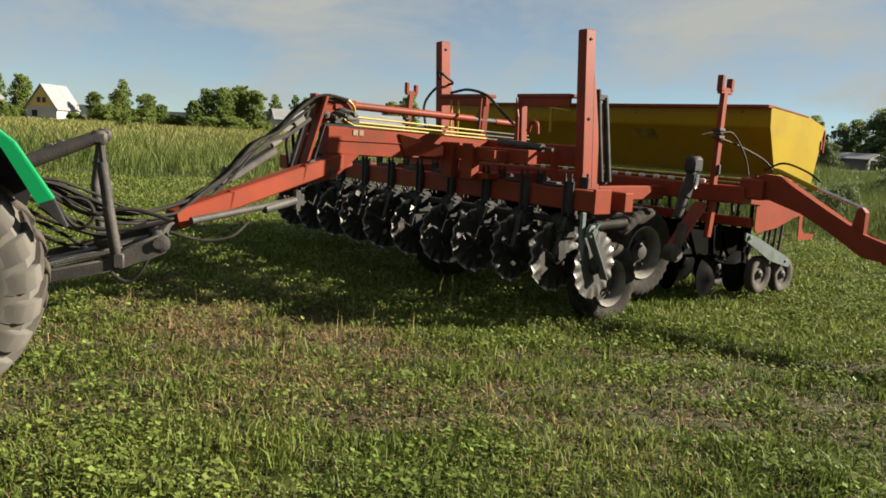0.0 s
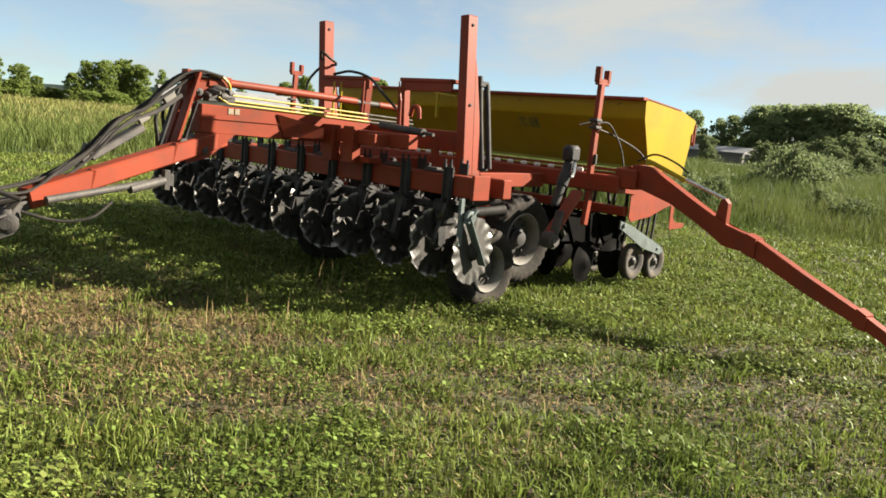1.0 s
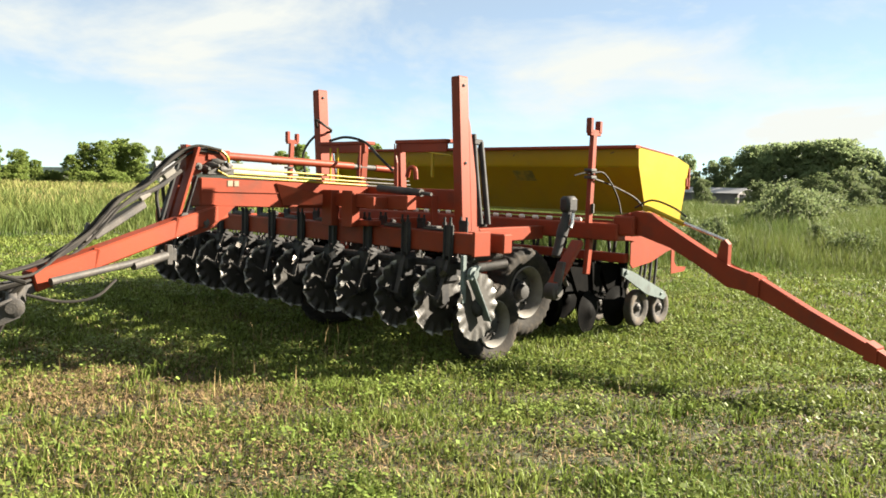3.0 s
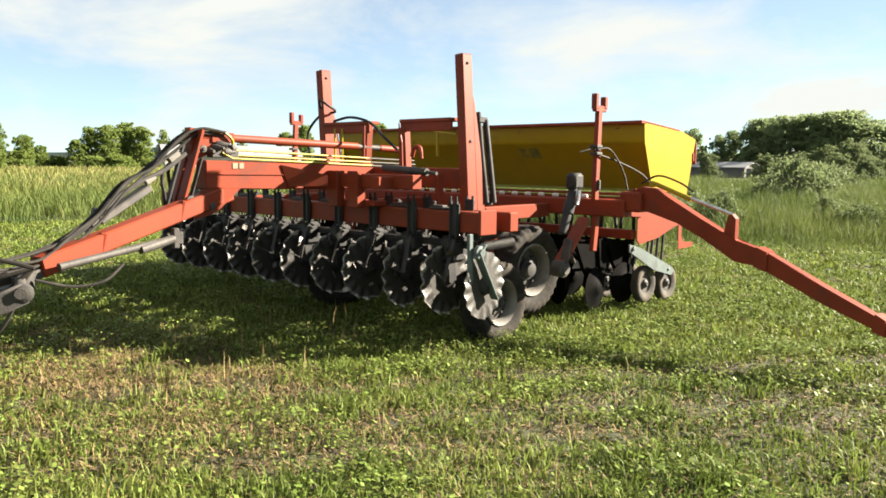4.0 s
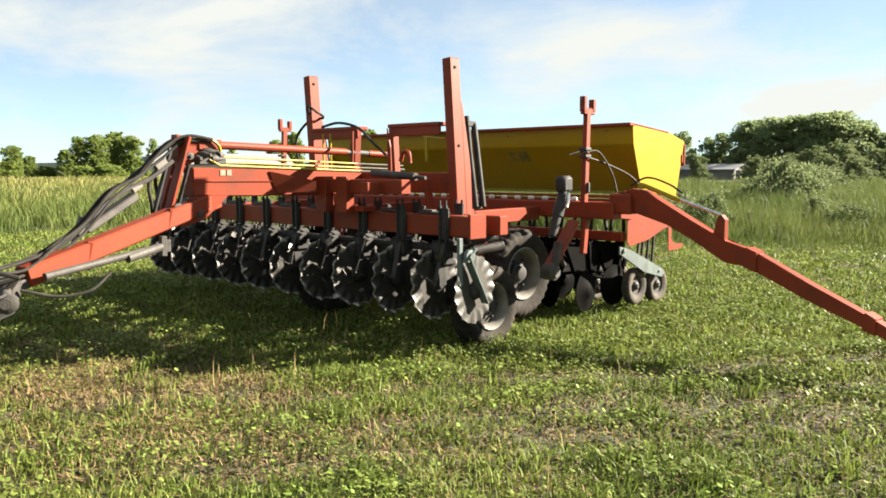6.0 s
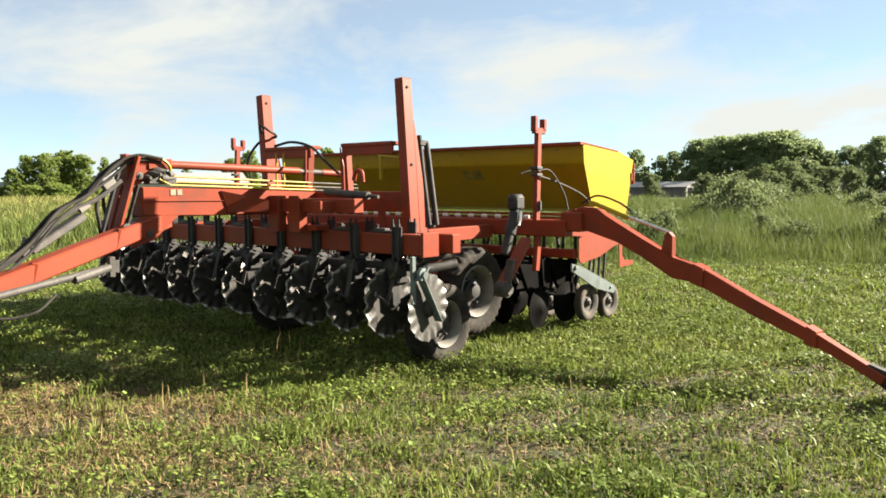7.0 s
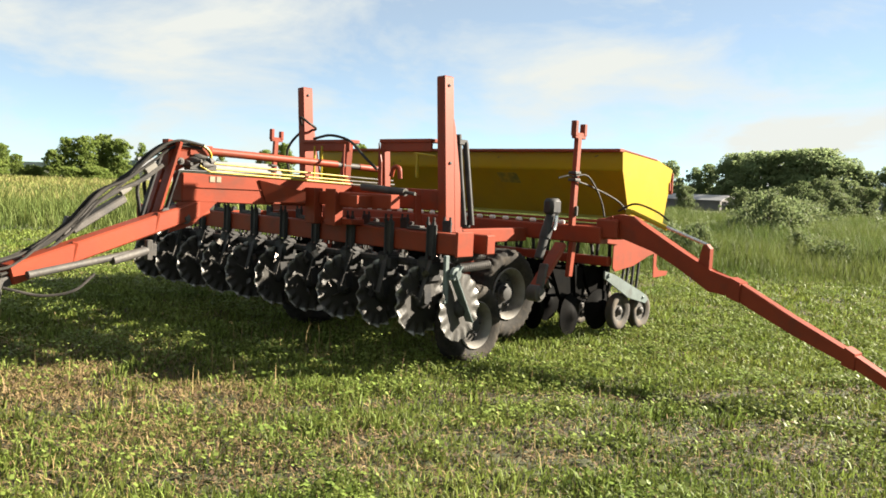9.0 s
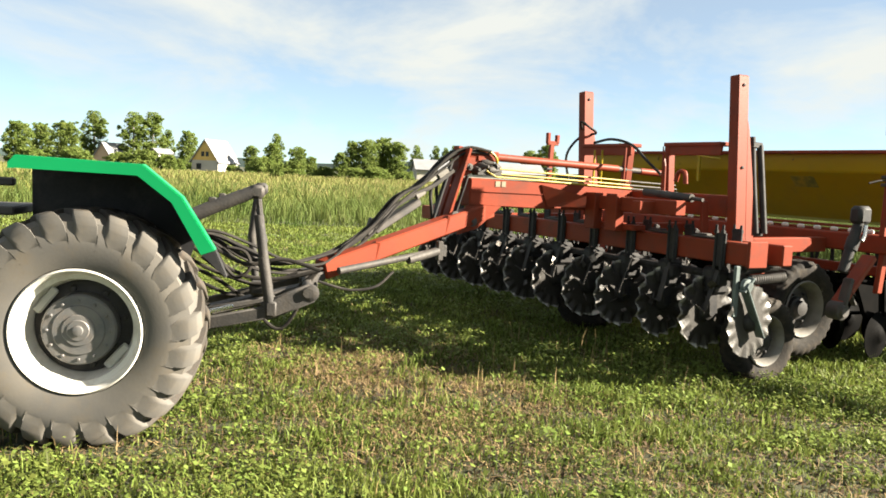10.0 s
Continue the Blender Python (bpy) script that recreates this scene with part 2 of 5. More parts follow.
def disc_material(name, edge, radius, from_r, dirt):
    """Dirty dark steel that soil has polished towards the disc's edge."""
    m = bpy.data.materials.new(name)
    m.use_nodes = True
    n, l = m.node_tree.nodes, m.node_tree.links
    b = n["Principled BSDF"]
    co = n.new("ShaderNodeTexCoord")
    ln = n.new("ShaderNodeVectorMath")
    ln.operation = "LENGTH"
    l.new(co.outputs["Object"], ln.inputs[0])
    t = n.new("ShaderNodeTexNoise")
    t.inputs["Scale"].default_value, t.inputs["Detail"].default_value, t.inputs["Roughness"].default_value = 13.0, 7.0, 0.65
    l.new(co.outputs["Object"], t.inputs["Vector"])
    worn = n.new("ShaderNodeMapRange")
    worn.inputs["From Min"].default_value, worn.inputs["From Max"].default_value = radius * from_r, radius * 0.98
    l.new(ln.outputs["Value"], worn.inputs["Value"])
    add = n.new("ShaderNodeMath")
    add.operation = "MULTIPLY_ADD"
    add.inputs[1].default_value, add.inputs[2].default_value = 2.0, -1.15 - dirt
    l.new(t.outputs["Fac"], add.inputs[0])
    both = n.new("ShaderNodeMath")
    both.operation, both.use_clamp = "ADD", True
    l.new(worn.outputs["Result"], both.inputs[0])
    l.new(add.outputs[0], both.inputs[1])
    mix = n.new("ShaderNodeMix")
    mix.data_type = "RGBA"
    mix.inputs["A"].default_value, mix.inputs["B"].default_value = (0.034, 0.031, 0.027, 1), (*edge, 1)
    l.new(both.outputs[0], mix.inputs["Factor"])
    l.new(mix.outputs["Result"], b.inputs["Base Color"])
    l.new(both.outputs[0], b.inputs["Metallic"])
    rr = n.new("ShaderNodeMapRange")
    rr.inputs["To Min"].default_value, rr.inputs["To Max"].default_value = 0.6, 0.25
    b.inputs["Specular IOR Level"].default_value = 0.3
    l.new(both.outputs[0], rr.inputs["Value"])
    l.new(rr.outputs["Result"], b.inputs["Roughness"])
    bp = n.new("ShaderNodeBump")
    bp.inputs["Strength"].default_value, bp.inputs["Distance"].default_value = 0.4, 0.01
    l.new(t.outputs["Fac"], bp.inputs["Height"])
    l.new(bp.outputs["Normal"], b.inputs["Normal"])
    return m


STEEL = disc_material("soiled_disc_steel", (0.75, 0.73, 0.68), 0.315, 0.80, 0.50)
POLISHED = disc_material("polished_disc_steel", (0.15, 0.147, 0.138), 0.29, 0.55, 0.42)

# ---- mesh helpers ----


def finish(name, bm, mat, smooth=False):
    me = bpy.data.meshes.new(name)
    bmesh.ops.recalc_face_normals(bm, faces=bm.faces[:])
    for f in bm.faces:
        f.smooth = smooth
    bm.to_mesh(me)
    bm.free()
    me.materials.append(mat)
    if smooth:
        me.set_sharp_from_angle(angle=radians(40))
    return me


def thing(name, place, label, category, group="", kind=""):
    ob = new(name)
    ob.empty_display_size = 0.3
    ob.matrix_basis = place if isinstance(place, Matrix) else Matrix.Translation(place)
    return tagged(ob, label, category, group, kind)


def under(ob, parent):
    """Hang ob, laid out in the world, below parent (or in the parent's own frame for things built at the origin)."""
    top = parent
    while top.parent:
        top = top.parent
    ob.parent = parent
    if parent is top:
        ob.matrix_parent_inverse = top.matrix_basis.inverted()
    else:
        ob.matrix_parent_inverse = parent.matrix_basis.inverted()


def part(name, bm, mat, parent, label="", smooth=False):
    ob = new(name, finish(name, bm, mat, smooth))
    under(ob, parent)
    return tagged(ob, label) if label else ob


def shared(name, me, parent, m):
    ob = new(name, me)
    ob.matrix_basis = m
    under(ob, parent)
    return ob


def box(bm, c, s, rot=None, bev=0.006):
    """A box of size s at c, with softened edges."""
    b = bmesh.new()
    bmesh.ops.create_cube(b, size=1.0)
    bmesh.ops.scale(b, vec=s, verts=b.verts[:])
    if bev:
        bmesh.ops.bevel(b, geom=b.edges[:], offset=min(bev, min(s) * 0.3), segments=1, affect="EDGES", profile=0.7)
    m = Matrix.Translation(c) @ (rot if rot else Matrix())
    join(bm, b, m)
    return bm


def join(bm, b, m=None):
    if m is not None:
        b.transform(m)
    seen = {}
    for v in b.verts:
        seen[v] = bm.verts.new(v.co)
    for f in b.faces:
        try:
            bm.faces.new([seen[v] for v in f.verts])
        except ValueError:
            pass
    b.free()


def bar(bm, a, b, w, h, bev=0.006, up=(0, 0, 1)):
    """A rectangular tube from a to b, w across and h high."""
    a, b = Vector(a), Vector(b)
    y = (b - a).normalized()
    x = y.cross(Vector(up))
    if x.length < 1e-4:
        x = Vector((1, 0, 0))
    x.normalize()
    z = x.cross(y)
    m = Matrix((x, y, z)).transposed().to_4x4()
    return box(bm, (a + b) / 2, (w, (b - a).length, h), m, bev)


def plate(bm, pts, thick):
    """A flat plate with the outline pts, which lie in one plane, thickened along its normal."""
    pts = [Vector(p) for p in pts]
    nrm = (pts[1] - pts[0]).cross(pts[2] - pts[0]).normalized() * (thick / 2)
    a = [bm.verts.new(p + nrm) for p in pts]
    b = [bm.verts.new(p - nrm) for p in pts]
    bm.faces.new(a)
    bm.faces.new(b[::-1])
    for k in range(len(pts)):
        j = (k + 1) % len(pts)
        bm.faces.new((a[k], b[k], b[j], a[j]))
    return bm


def spline(pts, per=6):
    pts = [Vector(p) for p in pts]
    p = [pts[0] * 2 - pts[1], *pts, pts[-1] * 2 - pts[-2]]
    out = []
    for k in range(1, len(p) - 2):
        for j in range(per):
            t = j / per
            a, b, c, d = p[k - 1:k + 3]
            out.append(0.5 * (2 * b + (c - a) * t + (2 * a - 5 * b + 4 * c - d) * t * t + (3 * b - 3 * c + d - a) * t ** 3))
    return out + [pts[-1]]


def pipe(bm, pts, r, n=8, curve=False):
    pts = spline(pts) if curve else [Vector(p) for p in pts]
    rings = []
    side = None
    for k, p in enumerate(pts):
        d = (pts[min(k + 1, len(pts) - 1)] - pts[max(k - 1, 0)]).normalized()
        if side is None:
            side = d.orthogonal().normalized()
        side = (side - d * side.dot(d)).normalized()
        up = d.cross(side)
        rr = r[k] if isinstance(r, (list, tuple)) else r
        rings.append([bm.verts.new(p + rr * (math.cos(2 * math.pi * j / n) * side + math.sin(2 * math.pi * j / n) * up)) for j in range(n)])
    for a, b in zip(rings, rings[1:]):
        for j in range(n):
            bm.faces.new((a[j], a[(j + 1) % n], b[(j + 1) % n], b[j]))
    bm.faces.new(rings[0])
    bm.faces.new(rings[-1][::-1])
    return bm


def lathe(bm, profile, n=32, m=None):
    """Turns (along x, radius) pairs round the x axis; a closed profile makes a ring."""
    rings = []
    for x, r in profile:
        rings.append([bm.verts.new((x, r * math.cos(2 * math.pi * j / n), r * math.sin(2 * math.pi * j / n))) for j in range(n)])
    made = [v for ring in rings for v in ring]
    for a, b in zip(rings, rings[1:]):
        for j in range(n):
            bm.faces.new((a[j], a[(j + 1) % n], b[(j + 1) % n], b[j]))
    bm.faces.new(rings[0])
    bm.faces.new(rings[-1][::-1])
    if m is not None:
        bmesh.ops.transform(bm, matrix=m, verts=made)
    return bm


def ring_lathe(bm, profile, n=32, m=None):
    """As lathe(), with the profile closed on itself."""
    rings = []
    for x, r in profile:
        rings.append([bm.verts.new((x, r * math.cos(2 * math.pi * j / n), r * math.sin(2 * math.pi * j / n))) for j in range(n)])
    made = [v for ring in rings for v in ring]
    for a, b in zip(rings, rings[1:] + rings[:1]):
        for j in range(n):
            bm.faces.new((a[j], a[(j + 1) % n], b[(j + 1) % n], b[j]))
    if m is not None:
        bmesh.ops.transform(bm, matrix=m, verts=made)
    return bm


def B():
    return bmesh.new()

# ---- seed drill ----
CX = -6.2                                            # middle of the drawbar
drill = thing("seed_drill", (-6.9, 6.2, 0), "long red seed drill with yellow hopper and steel discs on grass", "seed drill")

# main frame
b = B()
bar(b, (-4.87, 5.42, 1.46), (-9.3, 5.42, 1.46), 0.16, 0.19, 0.01)
part("main_beam", b, RED, drill, "red box beam with worn paint")
b = B()
bar(b, (-4.34, 5.05, 1.10), (-9.95, 5.05, 1.10), 0.15, 0.18, 0.01)
front_beam = part("front_beam", b, RED, drill, "red box beam with worn paint and clamps")
b = B()
box(b, (-4.325, 5.05, 1.105), (0.03, 0.21, 0.21))
part("end_cap", b, RED, front_beam, "welded red end plate")
b = B()
bar(b, (-4.26, 5.33, 1.10), (-5.2, 5.33, 1.10), 0.12, 0.17, 0.01)
part("stub_beam", b, RED, drill)
for x in (-5.05, -6.9, -8.6):
    b = B()
    bar(b, (x, 5.12, 1.10), (x, 6.85, 1.12), 0.10, 0.14, 0.008)
    part("side_rail", b, RED, drill)

# tall posts with their brackets
def post(x0, x1, reach, label):
    b = B()
    bar(b, (x1, 5.37, 1.12), (x0, 5.37, 2.58), 0.10, 0.13, 0.008, up=(0, 1, 0))
    ob = part("post", b, RED, drill, label)
    b = B()
    plate(b, [(x1, 5.437, 1.15), (x1, 5.54, 1.15), (x1 - 0.04, 5.51, 1.7), (x0 + 0.03, 5.46, 2.12), (x0 + 0.025, 5.437, 2.2)], 0.09)
    part("gusset", b, RED, ob)
    b = B()
    s = 1 if reach > x0 else -1
    box(b, ((x0 + reach) / 2 + s * 0.07, 5.37, 2.0), (abs(reach - x0) - 0.02, 0.16, 0.035))
    box(b, ((x0 + reach) / 2 + s * 0.07, 5.32, 1.945), (abs(reach - x0) - 0.02, 0.03, 0.09))
    part("bracket_arm", b, RED, ob)
    b = B()
    bar(b, (reach + s * 0.02, 5.34, 1.99), (reach + s * 0.02 - s * 0.03, 5.34, 1.55), 0.045, 0.08, 0.006, up=(0, 1, 0))
    plate(b, [(reach + s * 0.04, 5.27, 1.98), (reach - s * 0.01, 5.27, 1.8), (reach - s * 0.02, 5.27, 1.55), (reach + s * 0.03, 5.27, 1.55)], 0.012)
    part("bracket_leg", b, RED, ob)
    for z in (1.80, 2.5):
        b = B()
        lathe(b, [(0, 0.014), (0.012, 0.014), (0.014, 0.006)], 8, Matrix.Translation((x1 + (x0 - x1) * (z - 1.12) / 1.46 + 0.048, 5.37, z)))
        part("bolt_hole", b, BLACK, ob)
    return ob


post_a = post(-4.92, -4.82, -5.62, "tall bright red upright tube")
post_b = post(-6.97, -6.85, -6.2, "tall faded red upright tube")
b = B()
for dy, dx in ((0.0, 0.0), (0.07, 0.03)):
    pipe(b, [(-4.87 + dx, 5.53 + dy, 2.07 - dy), (-4.84 + dx, 5.54 + dy, 1.75), (-4.78 + dx, 5.56 + dy, 1.24)], 0.028, 10)
box(b, (-4.82, 5.59, 1.25), (0.08, 0.14, 0.07))
box(b, (-4.855, 5.56, 2.0), (0.06, 0.12, 0.05))
part("hydraulic_cylinder", b, BLACK, drill, "black hydraulic cylinder", True)
b = B()
pipe(b, [(-6.92, 5.30, 2.18), (-6.86, 5.24, 2.25), (-6.8, 5.3, 2.2), (-6.83, 5.42, 2.14), (-7.0, 5.35, 2.1), (-7.12, 5.27, 1.9), (-7.1, 5.3, 1.62)], 0.014, 7, True)
part("hose", b, HOSE, drill, "", True)
b = B()
pipe(b, [(-6.7, 5.3, 2.03), (-6.4, 5.28, 2.06), (-6.1, 5.28, 2.0), (-5.8, 5.2, 1.85), (-5.6, 5.2, 1.72)], 0.014, 7, True)
part("hose", b, HOSE, drill, "", True)

# neck, mast and drawbar
b = B()
bar(b, (CX, 3.46, 1.48), (CX, 5.36, 1.46), 0.17, 0.25, 0.012)
neck = part("neck_beam", b, RED, drill, "bright red box beam")
b = B()
plate(b, [(CX + 0.09, 3.45, 1.372), (CX + 0.09, 4.28, 1.352), (CX + 0.09, 4.28, 1.358), (CX + 0.09, 3.45, 1.378)], 0.014)
plate(b, [(CX + 0.09, 3.45, 1.486), (CX + 0.09, 4.3, 1.478), (CX + 0.09, 4.3, 1.482), (CX + 0.09, 3.45, 1.490)], 0.012)
part("weld_seam", b, RED, neck)
b = B()
for z, y0, y1 in ((1.560, 3.72, 3.77), (1.560, 3.785, 3.83)):
    box(b, (CX + 0.088, (y0 + y1) / 2, z), (0.004, y1 - y0, 0.05), None, 0)
part("sticker", b, DECAL, neck, "small pale worn sticker")
HITCH = Vector((-5.78, 1.97, 0.83))
b = B()
bar(b, (CX, 3.72, 1.33), HITCH + Vector((0, 0, 0.025)), 0.14, 0.145, 0.012)
plate(b, [(CX + 0.085, 3.42, 1.36), (CX + 0.085, 3.80, 1.37), (CX + 0.085, 3.55, 1.16), (CX + 0.085, 3.34, 1.10)], 0.02)
drawbar = part("drawbar", b, RED, drill, "bright red sloping drawbar with scuffed paint")
b = B()
lathe(b, [(0, 0.045), (0.03, 0.045), (0.032, 0.02), (0.05, 0.018)], 14, Matrix.Translation((CX + 0.095, 3.48, 1.22)))
part("pivot_pin", b, IRON, drawbar, "muddy grey pin", True)
b = B()
p = Vector((CX, 3.72, 1.33)).lerp(HITCH + Vector((0, 0, 0.025)), 0.30)
box(b, p, (0.16, 0.03, 0.165), Matrix.Rotation(radians(-14), 4, "X") @ Matrix.Rotation(radians(-13), 4, "Z"))
part("clamp_band", b, RED, drawbar)
b = B()
p = Vector((CX, 3.72, 1.31)).lerp(HITCH, 0.72)
box(b, p + Vector((0, 0, 0.02)), (0.15, 0.05, 0.155), Matrix.Rotation(radians(-14), 4, "X") @ Matrix.Rotation(radians(-13), 4, "Z"))
part("clamp_band", b, RED, drawbar)
b = B()
pipe(b, [HITCH + Vector((0.12, 0.10, 0.03)), HITCH + Vector((-0.10, 1.05, 0.15))], 0.028, 10)
pipe(b, [HITCH + Vector((-0.02, 0.75, 0.09)), HITCH + Vector((-0.10, 1.06, 0.15))], 0.036, 10)
box(b, HITCH + Vector((-0.10, 1.08, 0.155)), (0.05, 0.05, 0.16))
box(b, HITCH + Vector((-0.13, 1.12, 0.155)), (0.10, 0.04, 0.10))
part("drawbar_cylinder", b, IRON, drawbar, "grey muddy cylinder under the drawbar", True)
b = B()
lathe(b, [(-0.08, 0.05), (-0.075, 0.07), (0.075, 0.07), (0.08, 0.05)], 14, Matrix.Translation(HITCH + Vector((0.02, -0.1, -0.04))) @ Matrix.Rotation(radians(90), 4, "Y"))
bar(b, HITCH + Vector((0, 0.06, 0)), HITCH + Vector((0.05, -0.16, -0.06)), 0.07, 0.07)
part("hitch_eye", b, IRON, drawbar, "", True)
b = B()
bar(b, (CX + 0.05, 3.24, 1.22), (CX + 0.05, 3.44, 1.86), 0.03, 0.11, 0.006, up=(1, 0, 0))
bar(b, (CX - 0.10, 3.24, 1.22), (CX - 0.10, 3.44, 1.86), 0.03, 0.11, 0.006, up=(1, 0, 0))
plate(b, [(CX - 0.02, 3.36, 1.88), (CX - 0.02, 3.72, 1.83), (CX - 0.02, 3.66, 1.72), (CX - 0.02, 3.44, 1.62), (CX - 0.02, 3.36, 1.62)], 0.10)
mast = part("mast", b, RED, drill, "bright red upright mast plates")
b = B()
bar(b, (CX + 0.09, 3.42, 1.62), (CX + 0.09, 3.30, 1.25), 0.015, 0.05, 0.003, up=(1, 0, 0))
bar(b, (CX + 0.02, 3.12, 1.18), (CX + 0.02, 3.30, 1.75), 0.02, 0.05, 0.003, up=(1, 0, 0))
part("mast_brace", b, BLACK, mast)
b = B()
lathe(b, [(0, 0.04), (0.03, 0.04), (0.032, 0.018), (0.05, 0.016)], 14, Matrix.Translation((CX + 0.1, 3.30, 1.27)))
part("mast_pin", b, IRON, mast, "", True)
b = B()
lathe(b, [(0, 0.03), (0.03, 0.03), (0.032, 0.015), (0.045, 0.012)], 14, Matrix.Translation((CX + 0.07, 3.44, 1.70)))
part("mast_pin", b, IRON, mast, "", True)
b = B()
pipe(b, [(CX, 3.42, 1.805), (CX, 3.7, 1.80), (CX, 5.2, 1.76)], 0.036, 12)
box(b, (CX, 3.66, 1.80), (0.09, 0.22, 0.09))
top_link = part("top_link", b, RED, drill, "long thin red top link tube", True)
b = B()
pipe(b, [(CX, 5.15, 1.76), (CX, 5.62, 1.745)], 0.028, 10)
part("link_sleeve", b, IRON, top_link, "", True)
b = B()
pipe(b, [(CX, 5.5, 1.748), (CX, 5.85, 1.735)], 0.034, 10)
part("link_end", b, RED, top_link, "", True)
for k, (za, zb) in enumerate(((1.698, 1.643), (1.652, 1.603), (1.622, 1.569))):
    x = CX + 0.05 + 0.02 * k
    b = B()
    pipe(b, [(x, 3.62, za + 0.05), (x, 3.72, za), (x, 5.31, zb)], 0.0085, 8)
    part("hydraulic_pipe", b, YELLOW_PIPE, drill, "bright yellow hydraulic pipe", True)
    b = B()
    pipe(b, [(x, 5.29, zb), (x, 5.95, zb - 0.02)], 0.008, 7)
    part("pipe_fitting", b, IRON, drill, "", True)
for k in range(2):
    b = B()
    pipe(b, [(-6.62 + 0.12 * k, 5.25, 1.6), (-6.62 + 0.12 * k, 5.25, 1.95)], 0.011, 8)
    part("hydraulic_pipe", b, YELLOW_PIPE, drill, "bright yellow hydraulic pipe", True)
b = B()
for k in range(5):
    y = 3.52 + 0.055 * k
    lathe(b, [(-0.04, 0.03), (0.0, 0.036), (0.04, 0.02), (0.07, 0.014)], 10, Matrix.Translation((CX + 0.06 + 0.015 * (k % 2), y, 1.68 + 0.03 * (k % 3))) @ Matrix.Rotation(radians(30 * k), 4, "Z"))
box(b, (CX + 0.03, 3.66, 1.66), (0.10, 0.26, 0.06))
part("valve_block", b, IRON, drill, "small metal valve block with couplings", True)
b = B()
pipe(b, [(CX + 0.06, 3.55, 1.86), (CX + 0.07, 3.66, 1.84), (CX + 0.07, 3.73, 1.78), (CX + 0.06, 3.74, 1.69)], 0.013, 7, True)
part("brass_pipe", b, YELLOW_PIPE, drill, "dull brass bent pipe", True)

# hoses from the mast down to the hitch
HOSES = ((0.00, 0.00, 0.014), (0.03, 0.02, 0.012), (-0.04, 0.03, 0.013), (0.05, -0.03, 0.012), (-0.08, -0.01, 0.012), (0.08, 0.05, 0.011))
for k, (dx, dz, r) in enumerate(HOSES):
    b = B()
    pipe(b, [(CX + dx, 3.66, 1.83 + dz * 0.3), (CX + dx, 3.42, 1.84 + dz * 0.6), (CX + dx, 3.22, 1.72 + dz), (CX + 0.05 + dx, 2.98, 1.56 + dz - 0.03 * (k % 3)), (CX + 0.12 + dx, 2.72, 1.38 + dz),
             (CX + 0.2 + dx, 2.48, 1.16 + dz), (CX + 0.28 + dx, 2.25, 1.02 + dz), (CX + 0.42 + dx, 1.95, 0.96 + dz - 0.02 * k), (CX + 0.55 + dx, 1.62, 0.92 + 2 * dz - 0.03 * (k % 3)),
             (CX + 0.60 + dx, 1.35, 0.98 + 2 * dz), (CX + 0.62 + dx, 1.1, 1.12 + dz), (CX + 0.6 + dx, 0.9, 1.14)], r, 7, True)
    part("hose", b, HOSE, drill, "long black dusty hydraulic hose", True)
b = B()
pipe(b, [(CX + 0.05, 3.30, 1.66), (CX + 0.06, 3.1, 1.52), (CX + 0.06, 2.85, 1.40), (CX + 0.1, 2.6, 1.24), (CX + 0.18, 2.45, 1.10)], 0.02, 8, True)
part("hose_sleeve", b, IRON, drill, "muddy grey hose sleeve", True)
b = B()
bar(b, (CX + 0.02, 2.98, 1.38), (CX + 0.12, 2.52, 1.13), 0.10, 0.06, 0.01)
bar(b, (CX + 0.13, 2.50, 1.24), (CX + 0.13, 2.42, 1.0), 0.02, 0.05, 0.004, up=(1, 0, 0))
part("hose_guard", b, IRON, drill, "flat muddy hose guard")
b = B()
pipe(b, [(CX + 0.05, 3.02, 1.47), (CX + 0.06, 2.94, 1.42)], 0.027, 8)
part("hose_tie", b, DUSTY_RIM, drill, "white tape round the hoses", True)
b = B()
pipe(b, [(CX + 0.04, 3.24, 1.66), (CX + 0.05, 3.15, 1.60)], 0.03, 8)
part("hose_tie", b, DUSTY_RIM, drill, "white tape round the hoses", True)
b = B()
pipe(b, [(CX + 0.02, 3.28, 1.66), (CX, 3.12, 1.5), (CX + 0.02, 3.12, 1.3), (CX, 3.14, 1.2)], 0.016, 8, True)
part("hose", b, HOSE, drill, "", True)
b = B()
pipe(b, [(CX - 0.05, 3.34, 1.7), (CX - 0.05, 3.2, 1.55), (CX - 0.03, 3.2, 1.35), (CX - 0.05, 3.2, 1.22)], 0.016, 8, True)
part("hose", b, HOSE, drill, "", True)
b = B()
pipe(b, [HITCH + Vector((0.02, 0.6, 0.0)), HITCH + Vector((0.1, 0.42, -0.10)), HITCH + Vector((0.1, 0.2, -0.12)), HITCH + Vector((0.1, -0.05, -0.05))], 0.011, 7, True)
part("hose", b, HOSE, drill, "", True)

# brackets between neck and front beam
b = B()
bar(b, (-6.95, 4.86, 1.43), (-4.98, 4.86, 1.43), 0.12, 0.13, 0.008)
part("tool_rail", b, RED, drill)
for x, w in ((-6.04, 0.15), (-5.74, 0.15)):
    b = B()
    bar(b, (x, 4.80, 1.18), (x, 4.80, 1.52), w, 0.10, 0.006, up=(0, 1, 0))
    box(b, (x + 0.10, 4.92, 1.22), (0.22, 0.16, 0.05))
    part("rail_bracket", b, RED, drill)
b = B()
box(b, (-5.28, 4.80, 1.42), (0.10, 0.34, 0.11))
part("rail_block", b, RED, drill, "bright red block with bolt holes")
for z in (1.395, 1.425, 1.455):
    b = B()
    lathe(b, [(0, 0.008), (0.008, 0.008), (0.009, 0.004)], 8, Matrix.Translation((-5.229, 4.90, z)))
    part("bolt_hole", b, BLACK, drill)
b = B()
